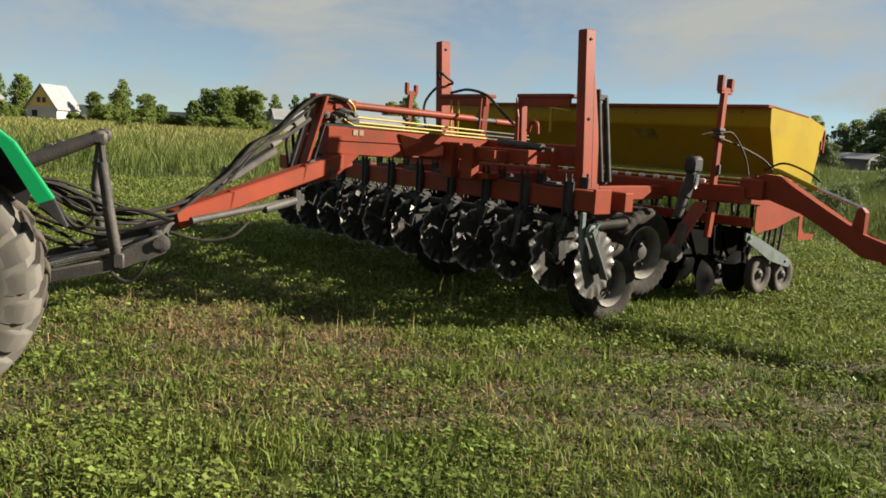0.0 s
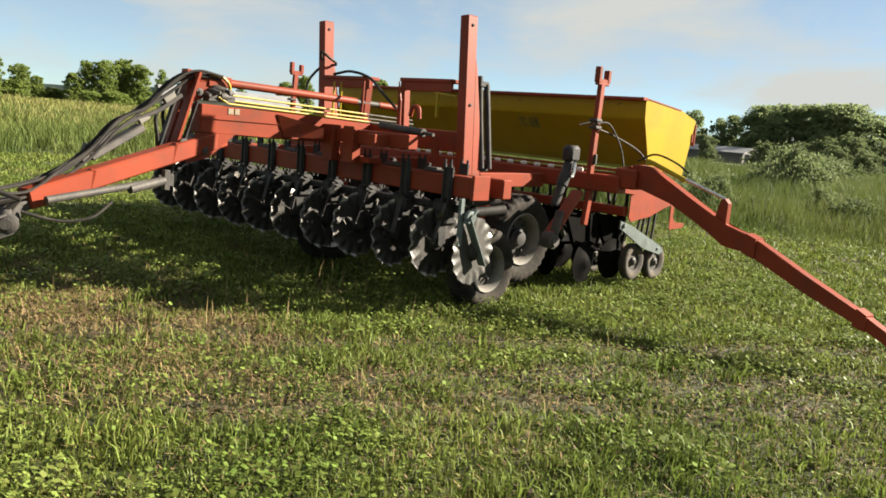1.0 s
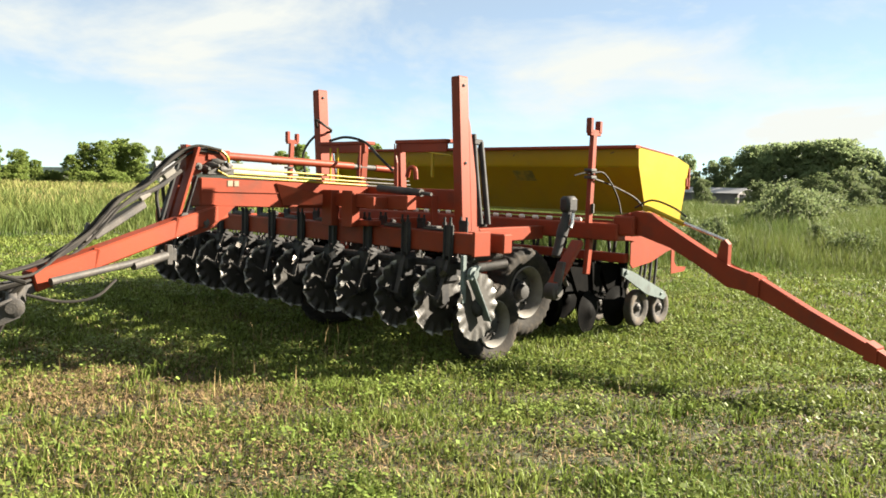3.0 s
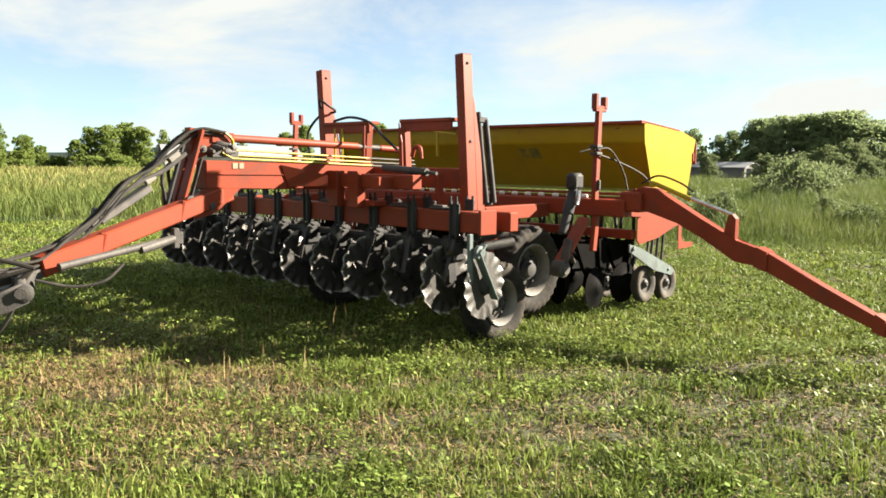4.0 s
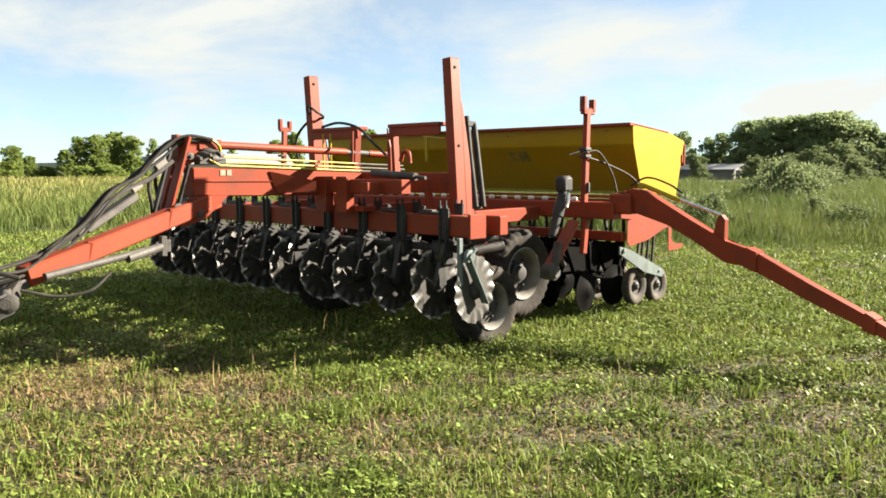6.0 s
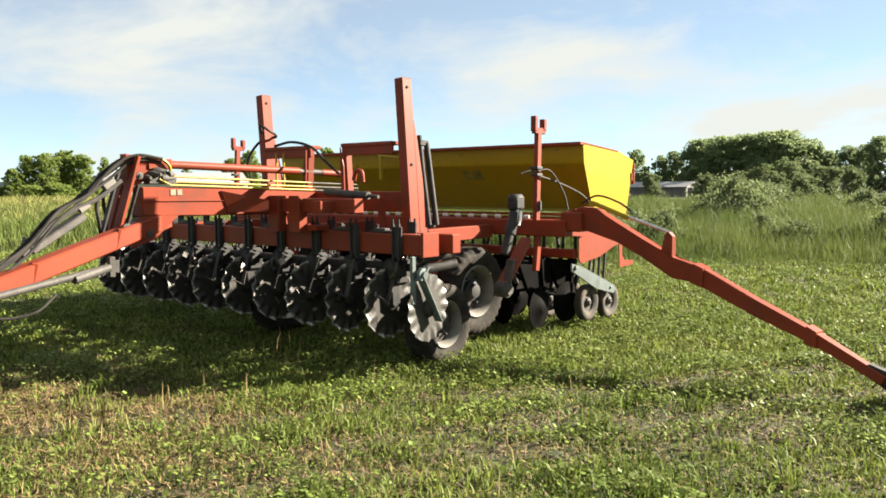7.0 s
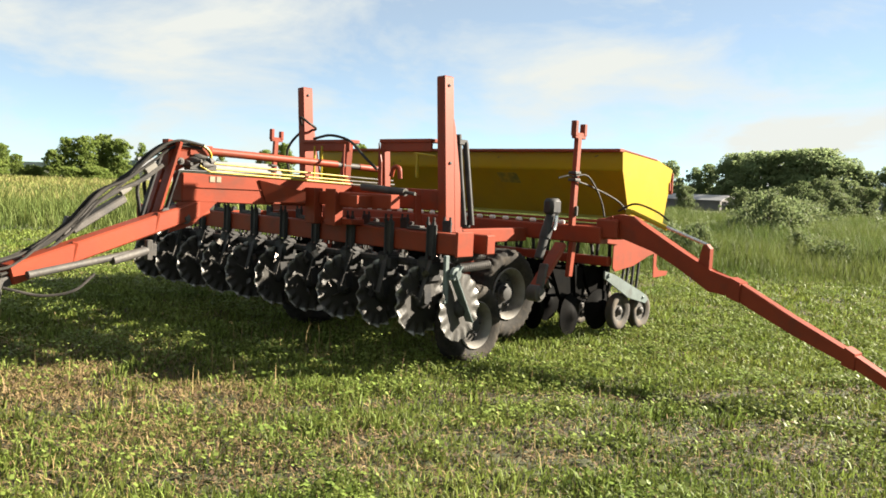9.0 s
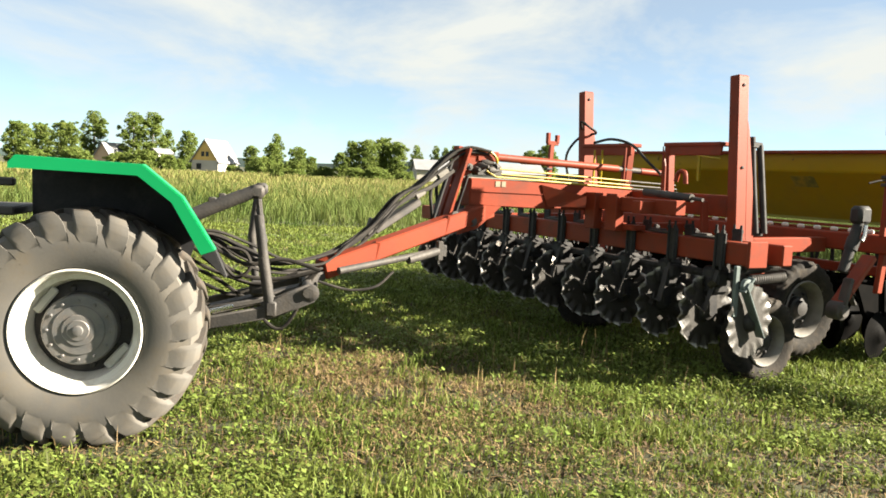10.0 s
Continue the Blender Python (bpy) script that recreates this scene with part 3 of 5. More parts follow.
plate(b, [(CX + 0.09, 4.22, 1.57), (CX + 0.26, 4.62, 1.48), (CX + 0.26, 4.62, 1.38), (CX + 0.09, 4.30, 1.37)], 0.02)
part("neck_gusset", b, RED, drill)
b = B()
pipe(b, [(-5.55, 4.98, 1.55), (-4.98, 4.98, 1.52)], 0.035, 12)
pipe(b, [(-5.0, 4.98, 1.52), (-4.86, 4.98, 1.51)], 0.016, 8)
part("tool_cylinder", b, IRON, drill, "grey hydraulic cylinder lying along the frame", True)
b = B()
bar(b, (-5.05, 5.2, 1.5), (-5.02, 5.2, 1.2), 0.03, 0.08, 0.004, up=(0, 1, 0))
part("linkage", b, RED, drill)
b = B()
pipe(b, [(-5.40, 5.2, 1.66), (-5.37, 5.2, 1.74), (-5.30, 5.2, 1.74), (-5.28, 5.2, 1.64)], 0.022, 8, True)
part("linkage", b, RED, drill)

# wavy discs
def disc_mesh(r, waves=15, amp=0.026, n=90, ripple=0.03):
    b = B()
    radii = (0.05, 0.62, 0.78, 0.86, 0.93, 1.0)
    sides = []
    for s in (-1, 1):
        rings = []
        for q in radii:
            a = amp * max(0.0, (q - 0.62) / 0.38)
            ring = []
            for j in range(n):
                t = 2 * math.pi * j / n
                rr = r * q * (1 + (ripple * math.cos(waves * t) if q == 1.0 else 0))
                ring.append(b.verts.new((s * 0.0025 + a * math.sin(waves * t + 2.2 * q), rr * math.cos(t), rr * math.sin(t))))
            rings.append(ring)
        for p, q in zip(rings, rings[1:]):
            for j in range(n):
                b.faces.new((p[j], p[(j + 1) % n], q[(j + 1) % n], q[j]))
        sides.append(rings)
    for j in range(n):
        b.faces.new((sides[0][-1][j], sides[0][-1][(j + 1) % n], sides[1][-1][(j + 1) % n], sides[1][-1][j]))
    return b


DISC = finish("coulter_disc", disc_mesh(0.315), STEEL)
DISC_BRIGHT = finish("coulter_disc", disc_mesh(0.29, 16, 0.011, 96, 0.008), POLISHED)
b = B()
lathe(b, [(-0.05, 0.05), (-0.045, 0.075), (-0.015, 0.085), (0.015, 0.085), (0.045, 0.07), (0.06, 0.035), (0.07, 0.03)], 16)
for k in range(6):
    t = k * math.pi / 3
    box(b, (0.02, 0.062 * math.cos(t), 0.062 * math.sin(t)), (0.03, 0.018, 0.018), None, 0.003)
HUB = finish("disc_hub", b, BLACK, True)
b = B()
bar(b, (0.055, 0.02, -0.02), (0.055, -0.02, 0.30), 0.03, 0.10, 0.008, up=(0, 1, 0))
bar(b, (0.055, -0.02, 0.28), (0.075, 0.13, 0.60), 0.04, 0.06, 0.008, up=(0, 1, 0))
ARM = finish("disc_arm", b, BLACK)
b = B()
box(b, (0.0, -0.092, 0.0), (0.115, 0.024, 0.27))
box(b, (0.0, 0.10, 0.03), (0.10, 0.025, 0.28))
for sx in (-0.035, 0.035):
    for sy in (-0.108, 0.10):
        pipe(b, [(sx, sy, -0.16), (sx, sy, 0.20)], 0.011, 6)
        lathe(b, [(-0.012, 0.02), (0.012, 0.02)], 6, Matrix.Translation((sx, sy, 0.145)) @ Matrix.Rotation(radians(90), 4, "Y"))
CLAMP = finish("beam_clamp", b, BLACK)
b = B()
box(b, (0.0, 0.0, 0.1), (0.26, 0.10, 0.018), None, 0.006)
box(b, (-0.05, 0.01, 0.115), (0.14, 0.07, 0.02), None, 0.008)
CLAMP_PLATE = finish("clamp_plate", b, IRON)
b = B()
plate(b, [(-0.05, 0, -0.04), (0.05, 0.01, -0.05), (0.06, 0.03, 0.04), (-0.03, 0.02, 0.05)], 0.008)
SCRAPER = finish("scraper", b, WORN)
b = B()
box(b, (0.0, 0.0, 0.0), (0.15, 0.20, 0.24), None, 0.03)
box(b, (0.09, -0.03, 0.02), (0.05, 0.12, 0.12), None, 0.02)
pipe(b, [(-0.26, 0.05, 0.04), (0.26, 0.05, 0.04)], 0.035, 8)
HOUSING = finish("bearing_housing", b, BLACK)
b = B()
bar(b, (0, 0, 0), (0.03, 0.10, 0.34), 0.05, 0.012, 0.003)
bar(b, (0, 0, 0), (-0.08, -0.05, 0.05), 0.05, 0.012, 0.003)
LEAF_SPRING = finish("leaf_spring", b, IRON)
rng = random.Random(4)
for k in range(10):
    x = -4.80 - 0.525 * k
    for j in range(6):
        m = Matrix.Translation((x + rng.uniform(-0.05, 0.24), 4.90 + rng.uniform(-0.08, 0.1), rng.uniform(0.45, 0.88))) @ Euler((rng.uniform(-1, 1), rng.uniform(-1, 1), rng.uniform(-2, 2))).to_matrix().to_4x4() @ Matrix.Scale(rng.uniform(0.3, 0.75), 4)
        shared("scraper", SCRAPER, drill, m)
    shared("bearing_housing", HOUSING, drill, Matrix.Translation((x + 0.03, 5.10, 0.845)))
    shared("leaf_spring", LEAF_SPRING, drill, Matrix.Translation((x + 0.10, 4.92, 0.60)) @ Matrix.Rotation(rng.uniform(-0.5, 0.5), 4, "Z"))
for k in range(10):
    x = -4.80 - 0.525 * k
    tilt = Matrix.Rotation(radians(rng.uniform(-5, 5)), 4, "Z") @ Matrix.Rotation(rng.uniform(0, 6), 4, "X")
    d = shared("coulter_disc", DISC, drill, Matrix.Translation((x, 5.05, 0.575)) @ tilt)
    if k == 0:
        tagged(d, "dirty steel wavy disc with shiny edges")
    shared("disc_hub", HUB, d, Matrix.Translation((x, 5.05, 0.575)))
    shared("disc_arm", ARM, drill, Matrix.Translation((x, 5.05, 0.575)))
    shared("beam_clamp", CLAMP, drill, Matrix.Translation((x + 0.18, 5.05, 1.12)))
    shared("clamp_plate", CLAMP_PLATE, drill, Matrix.Translation((x - 0.05, 5.05, 1.105)))
for k in range(10):
    x = -5.06 - 0.525 * k
    if abs(x + 6.9) < 0.3:
        continue
    d = shared("coulter_disc", DISC, drill, Matrix.Translation((x, 5.50, 0.62)) @ Matrix.Rotation(rng.uniform(0, 6), 4, "X"))
    shared("disc_hub", HUB, d, Matrix.Translation((x, 5.50, 0.62)))
    shared("disc_arm", ARM, drill, Matrix.Translation((x, 5.50, 0.62)))
OUTER = (-4.35, 5.05, 0.57)
d = shared("coulter_disc", DISC_BRIGHT, drill, Matrix.Translation(OUTER) @ Matrix.Rotation(radians(7), 4, "Z"))
tagged(d, "bright polished wavy steel disc at the end")
shared("disc_hub", HUB, d, Matrix.Translation(OUTER))
b = B()
bar(b, (-4.28, 4.87, 0.87), (-4.28, 5.11, 0.45), 0.02, 0.085, 0.006, up=(1, 0, 0))
bar(b, (-4.28, 4.85, 0.82), (-4.28, 4.96, 0.93), 0.022, 0.07, 0.006, up=(1, 0, 0))
lathe(b, [(0, 0.055), (0.035, 0.055), (0.038, 0.03), (0.055, 0.025)], 16, Matrix.Translation((-4.295, 4.90, 0.87)))
bar(b, (-4.33, 4.84, 0.62), (-4.33, 4.84, 1.02), 0.03, 0.05, 0.006, up=(0, 1, 0))
part("disc_strut", b, GREY, drill, "grey-green painted flat strut")
for dx, dz in ((0.0, 0.0), (-0.08, 0.075)):
    b = B()
    pts = []
    for j in range(0, 15 * 10 + 1):
        t, q = j / 10 * 2 * math.pi, j / 150
        pts.append((-4.36 + dx + 0.036 * math.cos(t), 5.03 + 0.40 * q, 0.90 + dz + 0.02 * q + 0.036 * math.sin(t)))
    pipe(b, pts, 0.008, 5)
    part("coil_spring", b, IRON, drill, "grey coil spring", True)

# carrying wheels
def tyre_profile(r, w):
    h = w / 2
    return [(-h * 0.62, r * 0.54), (-h * 0.95, r * 0.70), (-h, r * 0.82), (-h * 0.92, r * 0.93), (-h * 0.7, r * 0.985), (0, r), (h * 0.7, r * 0.985), (h * 0.92, r * 0.93), (h, r * 0.82), (h * 0.95, r * 0.70), (h * 0.62, r * 0.54)]


def small_wheel(place, r, w, parent, label, rim_mat):
    m = Matrix.Translation(place)
    b = B()
    ring_lathe(b, tyre_profile(r, w), 120, m)
    for v in b.verts:
        d = v.co - Vector(place)
        rad = math.hypot(d.y, d.z)
        if rad > r * 0.9:
            t = math.atan2(d.z, d.y)
            groove = 1.0 if math.sin(30 * t + (2.2 if d.x > 0 else 0) + d.x / w * 5) > -0.2 else 0.965
            v.co = Vector(place) + Vector((d.x, d.y * groove, d.z * groove))
    wheel = part("wheel", b, RUBBER, parent, label, True)
    b = B()
    h = w / 2
    ring_lathe(b, [(-h * 0.6, r * 0.56), (h * 0.66, r * 0.56), (h * 0.84, r * 0.59), (h * 0.90, r * 0.57), (h * 0.74, r * 0.52), (h * 0.30, r * 0.47), (-h * 0.2, r * 0.46), (-h * 0.3, r * 0.5)], 40, m)
    part("rim", b, rim_mat, wheel, "", True)
    b = B()
    ring_lathe(b, [(-h * 0.05, r * 0.47), (h * 0.02, r * 0.47), (h * 0.12, r * 0.34), (h * 0.10, r * 0.2), (-h * 0.1, r * 0.2), (-h * 0.12, r * 0.46)], 32, m)
    part("wheel_disc", b, IRON, wheel, "", True)
    b = B()
    lathe(b, [(-h * 0.3, r * 0.23), (h * 0.35, r * 0.23), (h * 0.4, r * 0.17), (h * 0.7, r * 0.15), (h * 0.75, r * 0.08)], 18, m)
    for k in range(6):
        t = k * math.pi / 3
        box(b, Vector(place) + Vector((h * 0.3, r * 0.32 * math.cos(t), r * 0.32 * math.sin(t))), (0.03, 0.022, 0.022), None, 0.003)
    part("hub", b, BLACK, wheel, "", True)
    return wheel


small_wheel((-4.62, 5.50, 0.345), 0.375, 0.23, drill, "dusty black carrying wheel on the grass", DUSTY_RIM)
small_wheel((-4.82, 6.20, 0.56), 0.445, 0.28, drill, "raised dusty black carrying wheel", DUSTY_RIM)
small_wheel((-6.90, 5.52, 0.40), 0.405, 0.23, drill, "dusty black carrying wheel under the frame", WHITE)
small_wheel((-7.25, 6.28, 0.60), 0.425, 0.23, drill, "raised dusty black carrying wheel under the frame", WHITE)
for x in (-4.78, -6.90):
    b = B()
    bar(b, (x - 0.14, 5.60, 0.40), (x - 0.14, 5.9, 1.10), 0.05, 0.12, 0.01, up=(1, 0, 0))
    part("wheel_arm", b, RED, drill)
b = B()
bar(b, (-4.34, 6.52, 1.08), (-4.34, 6.12, 0.66), 0.06, 0.13, 0.012, up=(1, 0, 0))
part("swing_arm", b, RED, drill)
b = B()
lathe(b, [(-0.06, 0.08), (0.05, 0.08), (0.06, 0.055), (0.08, 0.05)], 18, Matrix.Translation((-4.33, 6.12, 0.62)))
bar(b, (-4.30, 6.20, 0.90), (-4.30, 6.12, 0.62), 0.04, 0.09, 0.01, up=(1, 0, 0))
bar(b, (-4.30, 6.20, 0.80), (-4.30, 6.30, 0.66), 0.03, 0.05, 0.01, up=(1, 0, 0))
part("axle_hub", b, IRON, drill, "", True)
b = B()
pipe(b, [(-4.33, 6.33, 1.44), (-4.33, 6.14, 0.95)], 0.045, 12)
pipe(b, [(-4.33, 6.26, 1.24), (-4.33, 6.22, 1.14)], 0.056, 12)
box(b, (-4.33, 6.32, 1.44), (0.12, 0.17, 0.16), None, 0.03)
part("lift_cylinder", b, BLACK, drill, "black hydraulic cylinder", True)
b = B()
pipe(b, [(-4.26, 6.30, 1.36), (-4.26, 6.29, 1.27), (-4.25, 6.25, 1.22)], 0.018, 8)
part("chrome_rod", b, BRIGHT, drill, "", True)

# hopper
X0, X1 = -4.35, -9.5
SHELL = [(7.61, 2.05), (7.63, 1.85), (7.83, 1.33), (8.62, 1.27), (8.79, 1.90), (8.50, 1.975), (8.46, 1.99)]
INNER = [(7.615, 2.045), (7.635, 1.85), (8.12, 1.33), (8.55, 1.28), (8.77, 1.89), (8.46, 1.98)]
b = B()
a = [b.verts.new((X0 - 0.004, y, z)) for y, z in INNER]
c = [b.verts.new((X1 + 0.004, y, z)) for y, z in INNER]
b.faces.new(a)
b.faces.new(c[::-1])
for k in range(len(INNER)):
    j = (k + 1) % len(INNER)
    b.faces.new((a[k], c[k], c[j], a[j]))
bmesh.ops.bevel(b, geom=b.edges[:], offset=0.010, segments=2, affect="EDGES", profile=0.6)
hopper = part("hopper", b, YELLOW, drill, "long bright yellow seed hopper", True)
for x in (X0, X1):
    b = B()
    plate(b, [(x, y, z) for y, z in SHELL], 0.012)
    part("end_plate", b, YELLOW, hopper, "bright yellow sheet end")
b = B()
bar(b, (X0 + 0.02, 7.575, 2.055), (X1 - 0.02, 7.575, 2.055), 0.10, 0.035, 0.006)
plate(b, [(X0 + 0.012, 7.56, 2.068), (X1 - 0.012, 7.56, 2.068), (X1 - 0.012, 8.4, 1.996), (X0 + 0.012, 8.4, 1.996)], 0.012)
part("lid", b, RED, hopper, "dull red hopper lid")
b = B()
plate(b, [(X0 - 0.02, 7.635, 1.842), (X1 + 0.02, 7.635, 1.842), (X1 + 0.02, 8.105, 1.338), (X0 - 0.02, 8.105, 1.338)], 0.006)
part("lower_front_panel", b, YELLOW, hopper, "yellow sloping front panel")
b = B()
box(b, (-5.96, 7.728, 1.735), (0.30, 0.004, 0.16), Matrix.Rotation(radians(43), 4, "X"), 0)
part("badge", b, material("dark_green_badge", (0.10, 0.11, 0.02), (0.26, 0.19, 0.015), 0.6, 0, 12, 60, 0), hopper, "faded dark green badge")
rng = random.Random(11)
for k in range(7):
    b = B()
    x, z, w = rng.uniform(-8.5, -4.6), rng.uniform(1.88, 2.0), rng.uniform(0.02, 0.06)
    box(b, (x, 7.617 - (z - 1.95) * 0.1, z), (w, 0.003, 0.008), Matrix.Rotation(rng.uniform(-1.2, 0.3), 4, "Y"), 0)
    part("scratch", b, BLACK, hopper)
b = B()
box(b, (-4.338, 8.74, 1.70), (0.012, 0.03, 0.10))
box(b, (-4.36, 8.80, 1.74), (0.05, 0.03, 0.25))
part("reflector", b, RED, hopper, "small red reflector")
b = B()
for yy, zz in ((8.2, 1.62), (8.28, 1.60), (8.33, 1.88), (7.9, 1.9)):
    box(b, (-4.348, yy, zz), (0.006, 0.03, 0.012), Matrix.Rotation(0.6, 4, "X"), 0)
part("paint_chip", b, IRON, hopper)
b = B()
bar(b, (-7.27, 7.45, 2.00), (-7.26, 7.45, 1.69), 0.04, 0.03, 0.004, up=(0, 1, 0))
part("hopper_handle", b, YELLOW_PIPE, hopper, "", True)
b = B()
pipe(b, [(-7.32, 7.45, 2.01), (-6.94, 7.45, 1.97)], 0.012, 8)
part("hopper_handle", b, YELLOW_PIPE, hopper, "", True)

# rear beam, metering outlets and seed tubes
b = B()
bar(b, (-4.10, 6.92, 1.17), (-9.6, 6.92, 1.17), 0.17, 0.17, 0.012)
rear_beam = part("rear_beam", b, RED, drill, "red box beam under the hopper")
b = B()
bar(b, (-4.36, 7.65, 1.22), (-9.48, 7.65, 1.22), 0.2, 0.06, 0.01)
bar(b, (-4.36, 7.40, 1.29), (-9.48, 7.40, 1.29), 0.05, 0.03, 0.004)
bar(b, (-4.36, 7.5, 0.86), (-9.48, 7.5, 0.86), 0.10, 0.10, 0.01)
part("metering_tray", b, RED, drill)
b = B()
lathe(b, [(-0.03, 0.02), (-0.022, 0.03), (0.022, 0.03), (0.03, 0.02)], 12)
bmesh.ops.scale(b, vec=(1.2, 0.5, 0.75), verts=b.verts[:])
CAP = finish("outlet_cap", b, WHITE, True)
for k in range(26):
    shared("outlet_cap", CAP, drill, Matrix.Translation((-4.62 - 0.185 * k, 6.93, 1.275)))
b = B()
pipe(b, [(0, 0.0, 0.0), (0.0, 0.02, -0.2), (0.02, -0.02, -0.42), (0.02, -0.06, -0.6)], 0.02, 7, True)
TUBE = finish("seed_tube", b, HOSE, True)
for k in range(38):
    shared("seed_tube", TUBE, drill, Matrix.Translation((-4.45 - 0.13 * k, 7.62, 1.2)) @ Matrix.Rotation(0.15 * math.sin(k * 2.3), 4, "Y"))
# seed discs, arms and bodies: shade under the hopper is painted in as near-black
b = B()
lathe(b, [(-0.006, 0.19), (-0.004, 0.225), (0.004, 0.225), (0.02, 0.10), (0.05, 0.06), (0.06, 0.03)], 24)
SEED_DISC = finish("seed_disc", b, SHADED_BLACK, True)
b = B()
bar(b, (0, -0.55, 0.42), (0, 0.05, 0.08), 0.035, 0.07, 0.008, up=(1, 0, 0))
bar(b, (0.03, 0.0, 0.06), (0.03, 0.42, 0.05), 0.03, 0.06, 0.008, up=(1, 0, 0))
SEED_ARM = finish("seed_arm", b, SHADED_BLACK)
b = B()
ring_lathe(b, tyre_profile(0.205, 0.10), 28)
PRESS = finish("press_wheel", b, MUD_RUBBER, True)
b = B()
lathe(b, [(-0.03, 0.135), (0.028, 0.135), (0.03, 0.11), (0.012, 0.10), (0.012, 0.05), (0.035, 0.045), (0.05, 0.025), (0.055, 0.02)], 20)
PRESS_RIM = finish("press_rim", b, IRON, True)
rng = random.Random(7)
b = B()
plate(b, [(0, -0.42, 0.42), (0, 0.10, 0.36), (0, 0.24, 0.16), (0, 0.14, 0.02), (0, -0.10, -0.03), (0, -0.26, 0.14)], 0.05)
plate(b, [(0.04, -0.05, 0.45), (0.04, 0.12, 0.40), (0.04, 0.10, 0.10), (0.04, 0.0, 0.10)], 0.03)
BODY = finish("coulter_body", b, SHADED_BLACK)
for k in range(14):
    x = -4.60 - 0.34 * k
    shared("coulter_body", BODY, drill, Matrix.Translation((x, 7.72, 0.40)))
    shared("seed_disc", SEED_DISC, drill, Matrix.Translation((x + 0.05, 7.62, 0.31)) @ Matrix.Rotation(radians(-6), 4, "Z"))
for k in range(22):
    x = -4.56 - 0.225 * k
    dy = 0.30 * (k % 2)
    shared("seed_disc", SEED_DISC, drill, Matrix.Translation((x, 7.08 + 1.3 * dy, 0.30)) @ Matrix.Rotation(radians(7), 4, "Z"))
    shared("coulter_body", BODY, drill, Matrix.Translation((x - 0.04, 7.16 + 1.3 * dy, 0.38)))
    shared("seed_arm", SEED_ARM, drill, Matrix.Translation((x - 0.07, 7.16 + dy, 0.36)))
for k in range(10):
    x = -4.40 - 0.5 * k
    for y, z in ((7.80, 0.295), (8.32, 0.255)):
        wsh = shared("press_wheel", PRESS, drill, Matrix.Translation((x - (0.0 if y < 8 else 0.02), y, z)) @ Matrix.Rotation(rng.uniform(0, 6), 4, "X"))
        if k == 0:
            tagged(wsh, "muddy rubber press wheel")
        shared("press_rim", PRESS_RIM, wsh, Matrix.Translation((x - (0.0 if y < 8 else 0.02), y, z)) @ Matrix.Rotation(rng.uniform(0, 6), 4, "X"))
b = B()
plate(b, [(-4.315, 7.33, 0.77), (-4.315, 7.55, 0.72), (-4.315, 8.22, 0.47), (-4.315, 8.32, 0.40), (-4.315, 8.25, 0.36), (-4.315, 7.86, 0.45), (-4.315, 7.40, 0.66), (-4.315, 7.33, 0.69)], 0.02)
lathe(b, [(0, 0.025), (0.02, 0.025), (0.022, 0.01)], 10, Matrix.Translation((-4.305, 7.40, 0.72)))
box(b, (-4.30, 8.18, 0.43), (0.02, 0.03, 0.03))
part("wheel_bracket", b, GREY, drill, "grey painted plate above the press wheels")
for y, z0, z1 in ((7.9, 0.9, 0.52), (8.0, 0.95, 0.5), (8.12, 0.98, 0.44), (8.24, 1.0, 0.42)):
    b = B()
    pipe(b, [(-4.42, y, z0 + 0.2), (-4.42, y + 0.02, z0 - 0.1), (-4.42, y - 0.03, z1)], 0.016, 7, True)
    part("tine", b, BLACK, drill, "", True)
b = B()
plate(b, [(-4.33, 7.50, 1.26), (-4.33, 8.40, 1.14), (-4.33, 8.95, 1.01), (-4.33, 8.30, 0.90), (-4.33, 7.95, 0.80), (-4.33, 7.56, 0.755), (-4.33, 7.51, 0.80)], 0.012)
part("side_plate", b, RED, drill, "bright orange-red pointed side plate")
b = B()
plate(b, [(-4.33, 8.42, 0.98), (-4.33, 8.50, 0.98), (-4.33, 8.50, 0.78), (-4.33, 8.56, 0.72), (-4.33, 8.80, 0.70), (-4.33, 8.76, 0.65), (-4.33, 8.44, 0.64)], 0.01)
part("hook_plate", b, RED, drill)

# marker stands
def stand(x, lean):
    b = B()
    bar(b, (x, 6.72, 1.25), (x - 0.02, 6.74 + lean, 2.16), 0.05, 0.07, 0.006, up=(0, 1, 0))
    box(b, (x - 0.02, 6.75 + lean, 2.15), (0.05, 0.19, 0.06))
    box(b, (x - 0.02, 6.67 + lean, 2.22), (0.06, 0.05, 0.15))
    box(b, (x - 0.02, 6.83 + lean, 2.21), (0.06, 0.05, 0.12))
    ob = part("marker_stand", b, RED, drill, "red forked stand")
    b = B()
    box(b, (x, 6.70 + lean * 0.5, 1.78), (0.09, 0.10, 0.03))
    part("stand_clip", b, IRON, ob)
    b = B()
    box(b, (x, 6.70 + lean * 0.5, 1.71), (0.09, 0.10, 0.03))
    part("stand_clip", b, IRON, ob)
    b = B()
    box(b, (x + 0.03, 6.74, 1.40), (0.03, 0.03, 0.10))
    part("stand_clip", b, IRON, ob)


